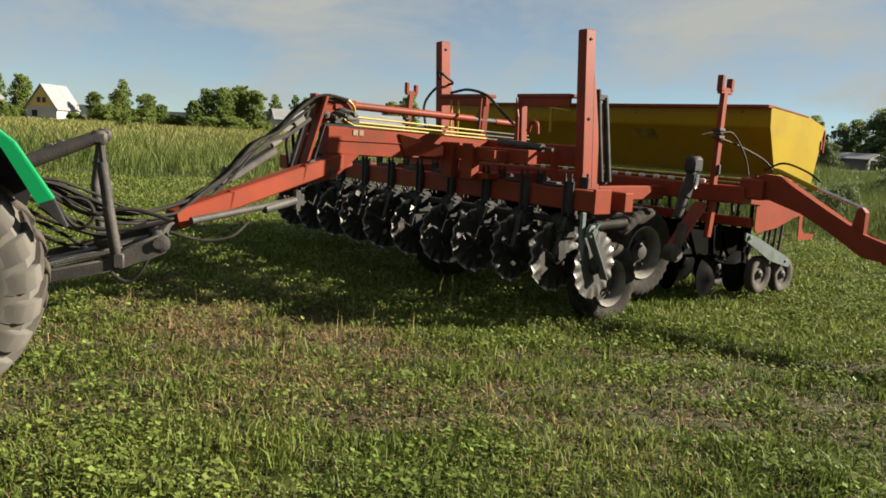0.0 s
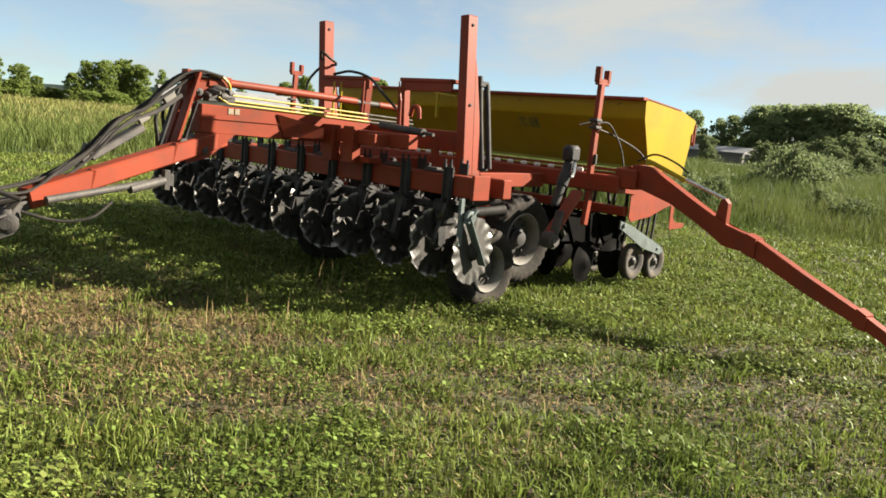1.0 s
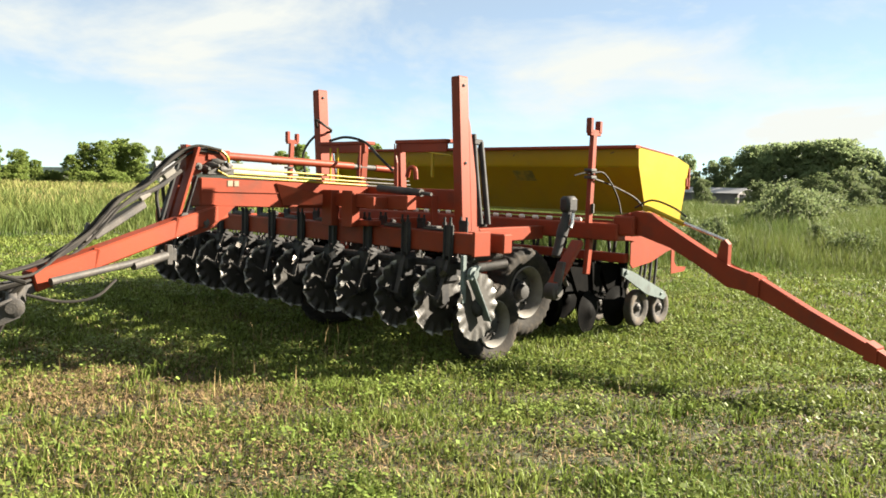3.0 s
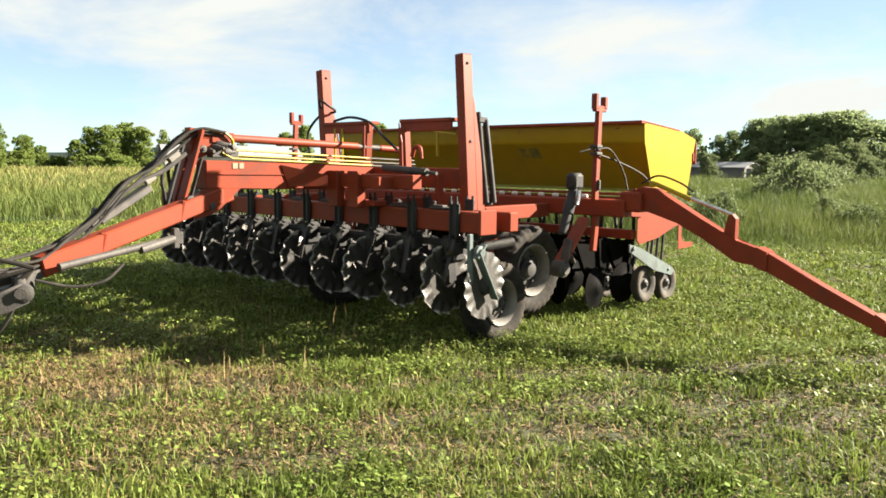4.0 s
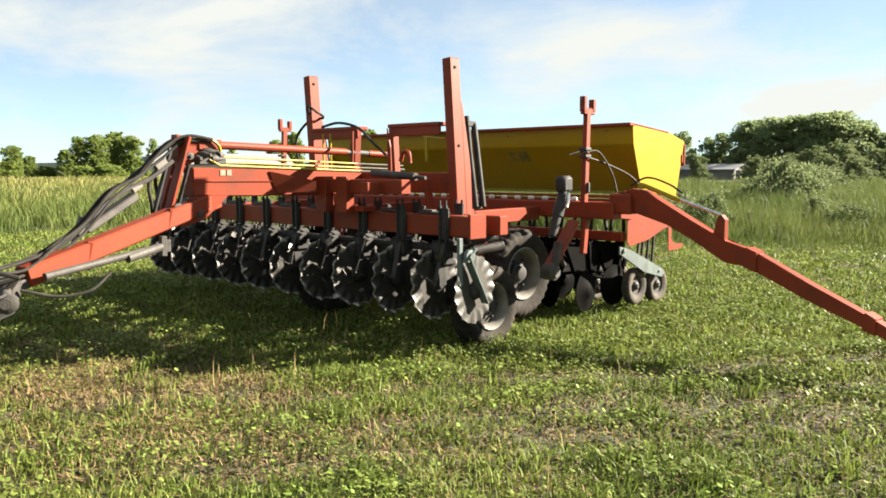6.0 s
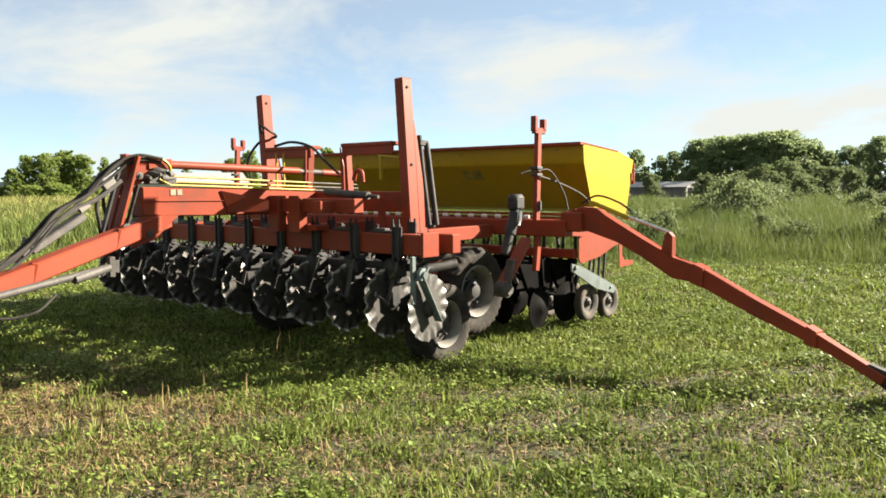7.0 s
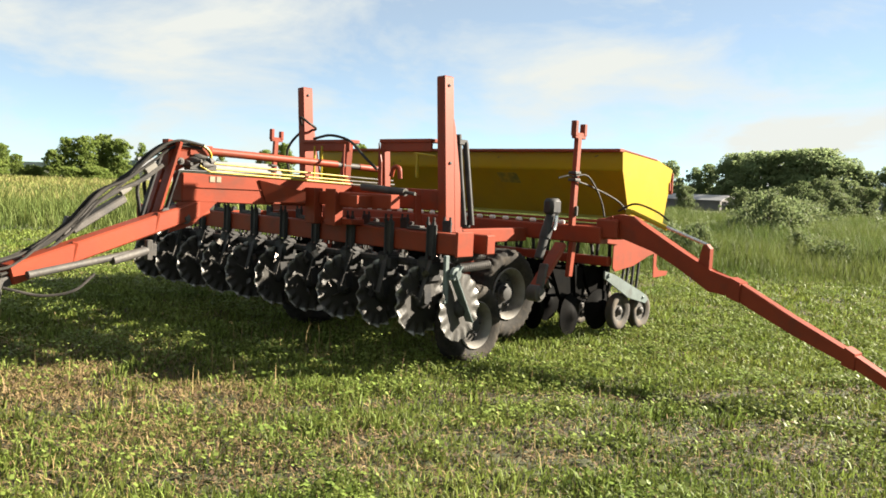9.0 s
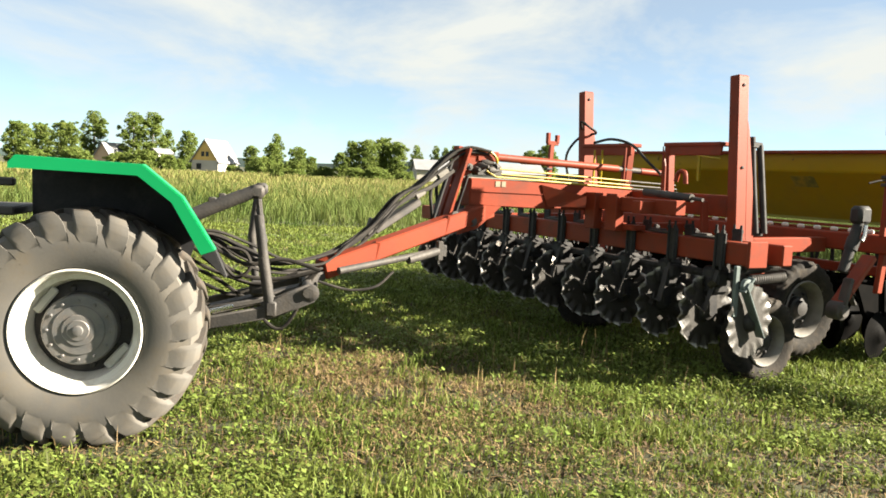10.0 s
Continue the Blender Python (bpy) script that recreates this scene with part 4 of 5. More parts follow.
stand(-4.36, 0.04)
stand(-9.42, 0.04)
b = B()
pipe(b, [(-4.33, 6.70, 1.75), (-4.3, 6.85, 1.76), (-4.28, 6.98, 1.66), (-4.25, 7.08, 1.5), (-4.22, 7.10, 1.35)], 0.009, 6, True)
part("hose", b, HOSE, drill, "", True)
b = B()
pipe(b, [(-4.33, 6.72, 1.70), (-4.3, 7.0, 1.64), (-4.2, 7.3, 1.52), (-4.15, 7.42, 1.40), (-4.12, 7.32, 1.28)], 0.010, 6, True)
part("hose", b, HOSE, drill, "", True)
b = B()
pipe(b, [(-4.4, 6.5, 1.72), (-4.36, 6.62, 1.75), (-4.34, 6.72, 1.74)], 0.009, 6, True)
part("hose", b, HOSE, drill, "", True)

# marker arm folded out to the ground
def on_arm(x, z):
    return (x, 7.0 + (x + 4.05) * -0.188, z)


b = B()
plate(b, [on_arm(*q) for q in ((-4.15, 1.34), (-3.96, 1.39), (-3.80, 1.38), (-3.62, 1.29), (-3.27, 1.12), (-2.90, 0.945), (-2.63, 0.885), (-2.13, 0.66), (-1.65, 0.46), (-1.12, 0.20), (-1.15, 0.13), (-1.66, 0.36), (-2.12, 0.515), (-2.69, 0.755), (-2.92, 0.765), (-3.26, 0.945), (-3.53, 1.07), (-3.88, 1.15), (-4.15, 1.18))], 0.09)
bmesh.ops.bevel(b, geom=b.edges[:], offset=0.008, segments=1, affect="EDGES")
arm = part("marker_arm", b, RED, drill, "long tapering red marker arm reaching the grass")
for th, pts in ((0.125, ((-2.70, 0.915), (-2.60, 0.88), (-2.60, 0.71), (-2.72, 0.745))), (0.115, ((-1.70, 0.50), (-1.62, 0.46), (-1.62, 0.335), (-1.72, 0.36)))):
    b = B()
    plate(b, [on_arm(*q) for q in pts], th)
    part("joint_plate", b, RED, arm)
b = B()
plate(b, [on_arm(*q) for q in ((-3.05, 0.98), (-2.93, 0.94), (-2.93, 1.14), (-2.97, 1.18), (-3.01, 1.16))], 0.05)
part("arm_lug", b, RED, arm)
b = B()
pipe(b, [on_arm(-3.85, 1.43), on_arm(-3.42, 1.29)], 0.024, 12)
box(b, on_arm(-3.86, 1.42), (0.06, 0.06, 0.06))
ob = part("marker_cylinder", b, YELLOW_PIPE, drill, "yellow hydraulic cylinder of the marker", True)
b = B()
pipe(b, [on_arm(-3.42, 1.30), on_arm(-2.97, 1.17)], 0.016, 10)
part("piston_rod", b, BRIGHT, ob, "", True)
b = B()
pipe(b, [on_arm(-3.40, 1.36), on_arm(-3.55, 1.44), on_arm(-3.8, 1.50), on_arm(-4.0, 1.42)], 0.010, 6, True)
part("hose", b, HOSE, ob, "", True)
b = B()
plate(b, [on_arm(*q) for q in ((-1.25, 0.275), (-1.08, 0.225), (-0.98, 0.13), (-1.06, 0.07), (-1.24, 0.165))], 0.06)
part("marker_shank", b, BLACK, arm)
b = B()
dm = Matrix.Translation((-1.0, 6.43, 0.17)) @ Matrix.Rotation(radians(20), 4, "Z") @ Matrix.Rotation(radians(28), 4, "Y")
lathe(b, [(-0.004, 0.20), (0.004, 0.20), (0.02, 0.12), (0.03, 0.04)], 28, dm)
part("marker_disc", b, BLACK, arm, "", True)
b = B()
box(b, (-4.06, 6.98, 1.24), (0.24, 0.22, 0.20), None, 0.02)
box(b, (-4.02, 6.90, 1.31), (0.03, 0.02, 0.12))
part("arm_socket", b, RED, drill)
b = B()
bar(b, (-4.33, 6.86, 1.16), (-4.33, 7.55, 1.10), 0.06, 0.12, 0.01)
part("beam_strap", b, RED, drill)
for x in (-4.45, -5.6):
    b = B()
    bar(b, (x, 6.9, 1.12), (x, 6.85, 0.72), 0.05, 0.08, 0.01, up=(0, 1, 0))
    part("beam_leg", b, RED, drill)
# ---- tractor ----
T0, TYAW = Vector((-4.77, 0.194, 0)), radians(72)
TM = Matrix.Translation(T0) @ Matrix.Rotation(TYAW, 4, "Z")     # x: rearwards, y: inwards, z: up


def tp(a, d, z):
    return TM @ Vector((a, d, z))


tractor = thing("tractor", TM, "tractor with green fenders and large muddy rear wheel", "tractor")


def tpart(name, bm, mat, parent, label="", smooth=False):
    bm.transform(TM)
    return part(name, bm, mat, parent, label, smooth)


def big_wheel(y, flip, label):
    m = Matrix.Translation((0, y, 0.662)) @ Matrix.Rotation(radians(-90 if flip > 0 else 90), 4, "Z") @ Matrix.Diagonal((1, 0.975, 0.975, 1))   # lathe's x points outwards
    R, w = 0.665, 0.52
    h = w / 2
    b = B()
    ring_lathe(b, [(-h * 0.75, 0.345), (-h * 0.98, 0.465), (-h, 0.55), (-h * 0.9, 0.625), (-h * 0.6, 0.658), (0, 0.668), (h * 0.6, 0.658), (h * 0.9, 0.625), (h, 0.55), (h * 1.01, 0.49), (h * 0.98, 0.43), (h * 0.94, 0.385), (h * 0.92, 0.37), (h * 0.75, 0.345)], 96, m)
    wheel = tpart("wheel", b, TYRE_GREY, tractor, label, True)
    for s in (1, -1):
        b = B()
        a, c = [], []
        for x, r0, r1, sweep, wd in ((0.0, 0.64, 0.694, 0.0, 0.032), (0.40, 0.64, 0.696, -0.09, 0.038), (0.75, 0.625, 0.690, -0.17, 0.048), (0.92, 0.60, 0.662, -0.21, 0.058), (1.0, 0.56, 0.615, -0.245, 0.060), (1.012, 0.53, 0.565, -0.27, 0.050), (1.004, 0.50, 0.515, -0.29, 0.034)):
            for r, ring in ((r0, a), (r1, c)):
                for e in (-1, 1):
                    ring.append(b.verts.new((s * h * x, r * math.cos(sweep + e * wd / r), r * math.sin(sweep + e * wd / r))))
        for q in range(6):
            i = 2 * q
            b.faces.new((c[i], c[i + 1], c[i + 3], c[i + 2]))
            b.faces.new((a[i], c[i], c[i + 2], a[i + 2]))
            b.faces.new((a[i + 1], a[i + 3], c[i + 3], c[i + 1]))
        b.faces.new((a[0], a[1], c[1], c[0]))
        b.faces.new((a[12], c[12], c[13], a[13]))
        bmesh.ops.bevel(b, geom=b.edges[:], offset=0.006, segments=1, affect="EDGES")
        me = finish("tyre_lug", b, TYRE_GREY, True)
        me.materials.append(MUD_RUBBER)
        for f in me.polygons:
            f.material_index = 1 if abs(f.center.x) < 0.215 else 0
        n = 22
        for k in range(n):
            shared("tyre_lug", me, wheel, TM @ m @ Matrix.Rotation(2 * math.pi * (k + (0.5 if s < 0 else 0)) / n, 4, "X"))
    b = B()
    ring_lathe(b, [(h * 0.70, 0.36), (h * 0.90, 0.362), (h * 0.95, 0.352), (h * 0.86, 0.335), (h * 0.72, 0.325), (h * 0.66, 0.297), (h * 0.34, 0.287), (h * 0.26, 0.275), (-h * 0.2, 0.275), (-h * 0.2, 0.33), (-h * 0.8, 0.36)], 56, m)
    tpart("rim", b, WHITE, wheel, "white painted steel rim", True)
    b = B()
    ring_lathe(b, [(h * 0.10, 0.28), (h * 0.14, 0.28), (h * 0.20, 0.24), (h * 0.20, 0.15), (h * 0.02, 0.15), (h * 0.02, 0.278)], 40, m)
    for k in range(8):
        t = 2 * math.pi * (k + 0.3) / 8
        q = m @ Vector((h * 0.24, 0.232 * math.cos(t), 0.232 * math.sin(t)))
        box(b, q, (0.03, 0.035, 0.03), None, 0.005)
    tpart("rim_disc", b, IRON, wheel, "", True)
    for t in (radians(142), radians(-42)):
        b = B()
        q = m @ Vector((h * 0.30, 0.255 * math.cos(t), 0.255 * math.sin(t)))
        box(b, q, (0.05, 0.03, 0.17), Matrix.Rotation((-t if flip > 0 else t), 4, "Y"), 0.01)
        tpart("rim_lug", b, WHITE, wheel)
    b = B()
    lathe(b, [(0, 0.205), (h * 0.62, 0.205), (h * 0.66, 0.195), (h * 0.665, 0.145), (h * 0.69, 0.14), (h * 0.692, 0.092), (h * 0.715, 0.088), (h * 0.717, 0.062), (h * 0.735, 0.058), (h * 0.737, 0.03), (h * 0.79, 0.027), (h * 0.80, 0.015)], 40, m)
    for k in range(12):
        t = 2 * math.pi * k / 12
        q = m @ Vector((h * 0.665, 0.17 * math.cos(t), 0.17 * math.sin(t)))
        box(b, q, (0.016, 0.02, 0.016), None, 0.003)
    tpart("hub", b, material("hub_grey", (0.12, 0.12, 0.12), (0.17, 0.16, 0.15), 0.5, 0.3, 10, 60, 0.1, (0.17, 0.12, 0.08), 0.4), wheel, "dark grey ringed hub cap", True)


big_wheel(0.27, 1, "large grey muddy rear wheel with white rim")

# fender: folded sheet with a green rim strip and black inside
OUT = [(-0.335, 1.575), (-0.30, 1.612), (0.34, 1.592), (0.545, 1.425), (0.725, 1.135)]
INN = [(-0.335, 1.545), (-0.29, 1.548), (0.315, 1.535), (0.495, 1.395), (0.655, 1.11)]


def fender(y0, y1, sign):
    b = B()
    plate(b, [(a, y0, z) for a, z in OUT] + [(a, y0, z) for a, z in INN[::-1]], 0.02)
    for (a0, z0), (a1, z1) in zip(OUT, OUT[1:]):
        plate(b, [(a0, y0, z0), (a1, y0, z1), (a1, y1, z1), (a0, y1, z0)], 0.012)
    f = tpart("fender", b, GREEN, tractor, "bright green folded steel fender")
    b = B()
    arc = [(0.5 * math.cos(radians(q)), 0.69 + 0.5 * math.sin(radians(q))) for q in range(20, 121, 10)]
    plate(b, [(a - 0.085, 0.562, z + 0.02) for a, z in INN[1:]] + [(a, 0.56, z) for a, z in arc] + [(-0.37, 0.56, 1.12)], 0.012)
    f_in = tpart("fender_inside", b, SOOT, f, "black fender inside")
    for (a0, z0), (a1, z1) in zip(INN[1:], INN[2:]):
        b = B()
        plate(b, [(a0 - 0.02, y1, z0 + 0.035), (a1 - 0.02, y1, z1 + 0.035), (a1 - 0.10, 0.56, z1 + 0.035), (a0 - 0.10, 0.56, z0 + 0.035)], 0.008)
        tpart("fender_lining", b, SOOT, f)
    b = B()
    plate(b, [(0.725, y0, 1.135), (0.79, y0, 0.985), (0.79, y1, 0.985), (0.725, y1, 1.135)], 0.012)
    plate(b, [(0.725, y0, 1.135), (0.79, y0, 0.985), (0.66, y0, 1.11)], 0.012)
    tpart("mud_flap", b, SOOT, f, "dark mud flap")


fender(0.02, 0.11, 1)
b = B()
bar(b, (0, 0.45, 0.69), (0, 1.95, 0.69), 0.26, 0.26, 0.05)
box(b, (0.12, 1.2, 0.80), (0.6, 0.62, 0.60), None, 0.06)
tpart("rear_axle", b, IRON, tractor, "muddy grey rear axle housing")
b = B()
box(b, (-1.2, 1.2, 0.85), (2.2, 0.55, 0.35), None, 0.03)
box(b, (-0.62, 0.55, 1.30), (0.45, 0.5, 0.05), None, 0.01)
box(b, (-0.70, 0.50, 1.46), (0.5, 0.05, 0.05), None, 0.01)
tpart("chassis", b, IRON, tractor)
# lifting gear
for y in (0.78, 1.55):
    b = B()
    pipe(b, [(0.30, y, 1.18), (0.60, y, 1.32), (0.90, y, 1.45)], [0.05, 0.046, 0.042], 12)
    box(b, (0.92, y, 1.45), (0.10, 0.07, 0.09), None, 0.02)
    box(b, (0.64, y, 1.385), (0.05, 0.03, 0.04), None, 0.006)
    tpart("lift_arm", b, IRON, tractor, "dark grey lifting arm", True)
b = B()
pipe(b, [(0.32, 0.7, 1.18), (0.32, 1.65, 1.18)], 0.05, 12)
tpart("lift_shaft", b, IRON, tractor, "", True)
b = B()
pipe(b, [(0.93, 0.78, 1.43), (0.95, 0.78, 1.25)], 0.02, 8)
pipe(b, [(0.935, 0.79, 1.30), (0.975, 0.79, 1.0)], 0.033, 10)
pipe(b, [(0.925, 0.82, 1.34), (0.985, 0.82, 1.12)], 0.014, 8)
pipe(b, [(0.97, 0.78, 1.02), (1.02, 0.78, 0.70)], 0.036, 10)
box(b, (1.03, 0.78, 0.68), (0.07, 0.08, 0.10), None, 0.01)
tpart("lift_rod", b, IRON, tractor, "", True)
b = B()
pipe(b, [(0.90, 1.55, 1.42), (0.86, 1.55, 1.1), (0.90, 1.55, 0.70)], 0.03, 10)
tpart("lift_rod", b, IRON, tractor, "", True)
b = B()
bar(b, (0.15, 0.80, 0.48), (1.0, 0.78, 0.655), 0.05, 0.085, 0.01)
bar(b, (0.98, 0.78, 0.655), (1.30, 0.80, 0.79), 0.05, 0.13, 0.012)
lathe(b, [(-0.04, 0.03), (-0.03, 0.055), (0.03, 0.055), (0.04, 0.03)], 14, Matrix.Translation((1.29, 0.80, 0.785)) @ Matrix.Rotation(radians(90), 4, "Z"))
tpart("lower_link", b, IRON, tractor, "muddy grey lower link", True)
b = B()
bar(b, (0.15, 1.52, 0.48), (1.28, 1.5, 0.78), 0.05, 0.09, 0.01)
tpart("lower_link", b, IRON, tractor)
b = B()
pipe(b, [(1.27, 0.75, 0.79), (1.27, 1.56, 0.79)], 0.035, 10)
bar(b, (0.6, 1.15, 0.60), (1.30, 1.25, 0.76), 0.14, 0.07, 0.012)
box(b, (0.95, 1.15, 0.76), (0.16, 0.12, 0.10), None, 0.02)
bar(b, (0.55, 0.95, 0.62), (1.05, 1.0, 0.72), 0.04, 0.04, 0.008)
tpart("hitch_bar", b, IRON, tractor, "", True)
b = B()
bar(b, (0.45, 0.83, 0.60), (0.78, 0.86, 0.68), 0.03, 0.025, 0.006)
tpart("stay_bar", b, BRIGHT, tractor)
rng = random.Random(3)
for k in range(5):
    b = B()
    y = 0.85 + 0.16 * k
    z = 1.22 - 0.10 * k
    pipe(b, [(0.35, y, z), (0.6, y - 0.03, z - 0.10 - 0.05 * rng.random()), (0.85, y, z - 0.22 - 0.06 * rng.random()), (1.1, y + 0.02, z - 0.22 - 0.05 * k), (1.35, y + 0.02, 0.93 - 0.02 * k)], 0.014, 7, True)
    tpart("hose", b, HOSE, tractor, "", True)
b = B()
pipe(b, [(0.62, 1.0, 1.08), (0.72, 0.97, 0.92), (0.80, 0.96, 0.86), (0.88, 0.97, 0.93), (0.84, 1.0, 1.03), (0.72, 1.0, 1.06)], 0.013, 7, True)
tpart("hose", b, HOSE, tractor, "", True)
b = B()
pipe(b, [(0.55, 1.1, 0.98), (0.75, 1.05, 0.85), (0.95, 1.08, 0.80), (1.2, 1.1, 0.88)], 0.013, 7, True)
tpart("hose", b, HOSE, tractor, "", True)
# ---- ground ----
def height_at(x, y):
    r = math.hypot(x, y)
    if r > 40:
        return 0.0
    return (0.035 * noise.noise(Vector((x * 0.55, y * 0.55, 3.0))) + 0.018 * noise.noise(Vector((x * 2.3, y * 2.3, 7.0)))) * max(0.0, 1 - r / 40)


b = B()
radii = [0.0] + [0.35 * 1.075 ** k for k in range(62)]
radii = [r for r in radii if r < 34] + [42, 60, 90, 140, 240, 500, 1200, 3500]
SEG = 180
rings = []
for r in radii[1:]:
    rings.append([b.verts.new((r * math.cos(2 * math.pi * j / SEG), r * math.sin(2 * math.pi * j / SEG), height_at(r * math.cos(2 * math.pi * j / SEG), r * math.sin(2 * math.pi * j / SEG)))) for j in range(SEG)])
centre = b.verts.new((0, 0, height_at(0, 0)))
for j in range(SEG):
    b.faces.new((centre, rings[0][j], rings[0][(j + 1) % SEG]))
for p, q in zip(rings, rings[1:]):
    for j in range(SEG):
        b.faces.new((p[j], q[j], q[(j + 1) % SEG], p[(j + 1) % SEG]))
ground = new("ground", finish("ground", b, SOIL, True))
tagged(ground, "mown field of soil, stubble and short green growth", "ground", kind="structure")

b = B()
prev = None
for k in range(61):
    az = radians(20 + 90 * k / 60)
    top = 1.6 + 1500 * (0.006 + 0.011 * max(0, noise.noise(Vector((k * 0.16, 5.0, 0))) + 0.35) + 0.0010 * noise.noise(Vector((k * 1.3, 1.0, 0))))
    x, y = -1500 * math.sin(az), 1500 * math.cos(az)
    cur = (b.verts.new((x, y, -2)), b.verts.new((x, y, top)), b.verts.new((x * 1.08, y * 1.08, top * 0.7)), b.verts.new((x * 1.1, y * 1.1, -2)))
    if prev:
        for i in range(3):
            b.faces.new((prev[i], cur[i], cur[i + 1], prev[i + 1]))
    prev = cur
tagged(new("backdrop_hill", finish("backdrop_hill", b, HILL, True)), "low blue wooded hill on the horizon", "hill", kind="structure")


# ---- growth on the ground ----
def raw_mesh(name, verts, tris, mat):
    me = bpy.data.meshes.new(name)
    me.vertices.add(len(verts))
    me.vertices.foreach_set("co", verts.astype(np.float32).ravel())
    me.loops.add(tris.size)
    me.loops.foreach_set("vertex_index", tris.astype(np.int32).ravel())
    me.polygons.add(len(tris))
    me.polygons.foreach_set("loop_start", np.arange(0, tris.size, 3, dtype=np.int32))
    me.polygons.foreach_set("loop_total", np.full(len(tris), 3, dtype=np.int32))
    me.update(calc_edges=True)
    me.materials.append(mat)
    return me


gen = np.random.default_rng(12)
LATTICE = gen.random((64, 64))


def field(x, y, size):
    """Smooth random field from 0 to 1, with features about size metres wide."""
    u, v = x / size + 31.7, y / size + 17.3
    i, j = np.floor(u).astype(int), np.floor(v).astype(int)
    fu, fv = u - i, v - j
    fu, fv = fu * fu * (3 - 2 * fu), fv * fv * (3 - 2 * fv)
    q = lambda a, c: LATTICE[a % 64, c % 64]
    return (q(i, j) * (1 - fu) + q(i + 1, j) * fu) * (1 - fv) + (q(i, j + 1) * (1 - fu) + q(i + 1, j + 1) * fu) * fv


def spread(count, r0, r1, a0, a1, power=1.0):
    """Points between two distances and two bearings (degrees left of +y)."""
    r = (r0 ** power + (r1 ** power - r0 ** power) * gen.random(count)) ** (1 / power)
    a = np.radians(a0 + (a1 - a0) * gen.random(count))
    return -r * np.sin(a), r * np.cos(a)


def lift(x, y):
    return np.array([height_at(p, q) for p, q in zip(x, y)])


def blades(name, x, y, h, w, lean, mat, label, category):
    """Bent grass blades: five points, three triangles each."""
    n = len(x)
    a, c = gen.random(n) * 2 * np.pi, gen.random(n) * 2 * np.pi
    d = np.stack([np.cos(a), np.sin(a)], 1) * (w / 2)[:, None]
    o = np.stack([np.cos(c), np.sin(c)], 1) * (lean * h * (0.4 + gen.random(n)))[:, None]
    p, z = np.stack([x, y], 1), lift(x, y)
    v = np.zeros((n, 5, 3))
    v[:, 0, :2], v[:, 1, :2] = p - d, p + d
    v[:, 2, :2], v[:, 3, :2] = p - d * 0.75 + o * 0.35, p + d * 0.75 + o * 0.35
    v[:, 4, :2] = p + o
    v[:, :2, 2] = (z - 0.01)[:, None]
    v[:, 2:4, 2] = (z + h * 0.6)[:, None]
    v[:, 4, 2] = z + h * (1 - 0.25 * lean)
    base = (np.arange(n) * 5)[:, None, None]
    tris = (np.array([[0, 1, 3], [0, 3, 2], [2, 3, 4]])[None] + base).reshape(-1, 3)
    return tagged(new(name, raw_mesh(name, v.reshape(-1, 3), tris, mat)), label, category, kind="stuff")


def leaves(name, x, y, z, s, mat, label, category, flat=0.5, long=1.0):
    """Small folded leaves: two triangles each, tipped at random."""
    n = len(x)
    a = gen.random(n) * 2 * np.pi
    t = (gen.random(n) - 0.3) * flat * 2
    u = np.stack([np.cos(a) * np.cos(t), np.sin(a) * np.cos(t), np.sin(t)], 1) * (s * long)[:, None]
    k = (gen.random(n) - 0.5) * flat * 1.6
    w = np.stack([-np.sin(a) * np.cos(k), np.cos(a) * np.cos(k), np.sin(k)], 1) * (s * 0.5)[:, None]
    p = np.stack([x, y, z], 1)
    v = np.stack([p, p + u * 0.5 + w, p + u, p + u * 0.5 - w], 1)
    base = (np.arange(n) * 4)[:, None, None]
    tris = (np.array([[0, 1, 2], [0, 2, 3]])[None] + base).reshape(-1, 3)
    return tagged(new(name, raw_mesh(name, v.reshape(-1, 3), tris, mat)), label, category, kind="stuff")


def bare(x, y):
    """How thin the green is: wheel ruts and dry patches, 0 to 1."""
    rut = np.zeros_like(x)
    for (px, py, wd) in ((-2.93, 3.23, 0.2), (-3.9, 4.1, 0.12), (-1.9, 5.6, 0.14)):
        nx, ny = 0.83, -0.56
        off = (x - px) * nx + (y - py) * ny + 0.12 * np.sin(1.7 * (x + y))
        rut = np.maximum(rut, np.exp(-(off / wd) ** 2))
    dry = np.exp(-(((x + 5.7) / 1.5) ** 2 + ((y - 2.65) / 0.75) ** 2))
    return np.clip(1.1 * rut * field(x, y, 0.5) * 1.5 + 0.75 * dry + 2.0 * np.clip(field(x, y, 1.1) * 0.45 + field(x, y, 0.33) * 0.55 - 0.55, 0, 1), 0, 1)


def keep(x, y, chance):
    m = gen.random(len(x)) < chance
    return x[m], y[m]


# fine short grass
x, y = spread(250000, 1.8, 23, -2, 100, 1.28)
x, y = keep(x, y, np.clip(1.0 - 1.05 * bare(x, y), 0.06, 1))
r = np.hypot(x, y)
blades("short_grass", x, y, (0.03 + 0.07 * gen.random(len(x)) ** 1.8) * (0.5 + 0.9 * field(x, y, 0.8)), (0.0037 + 0.0012 * r) * (0.7 + 0.6 * gen.random(len(x))), 0.55, BLADE, "short fresh green grass of the mown field", "grass")
x, y = spread(170000, 2.4, 12, -2, 100, 1.5)
x, y = keep(x, y, np.clip(1.0 - 0.75 * bare(x, y), 0.15, 1))
blades("short_grass", x, y, 0.02 + 0.05 * gen.random(len(x)), (0.004 + 0.0010 * np.hypot(x, y)) * (0.7 + 0.7 * gen.random(len(x))), 0.9, BLADE, "low matted green grass of the mown field", "grass")
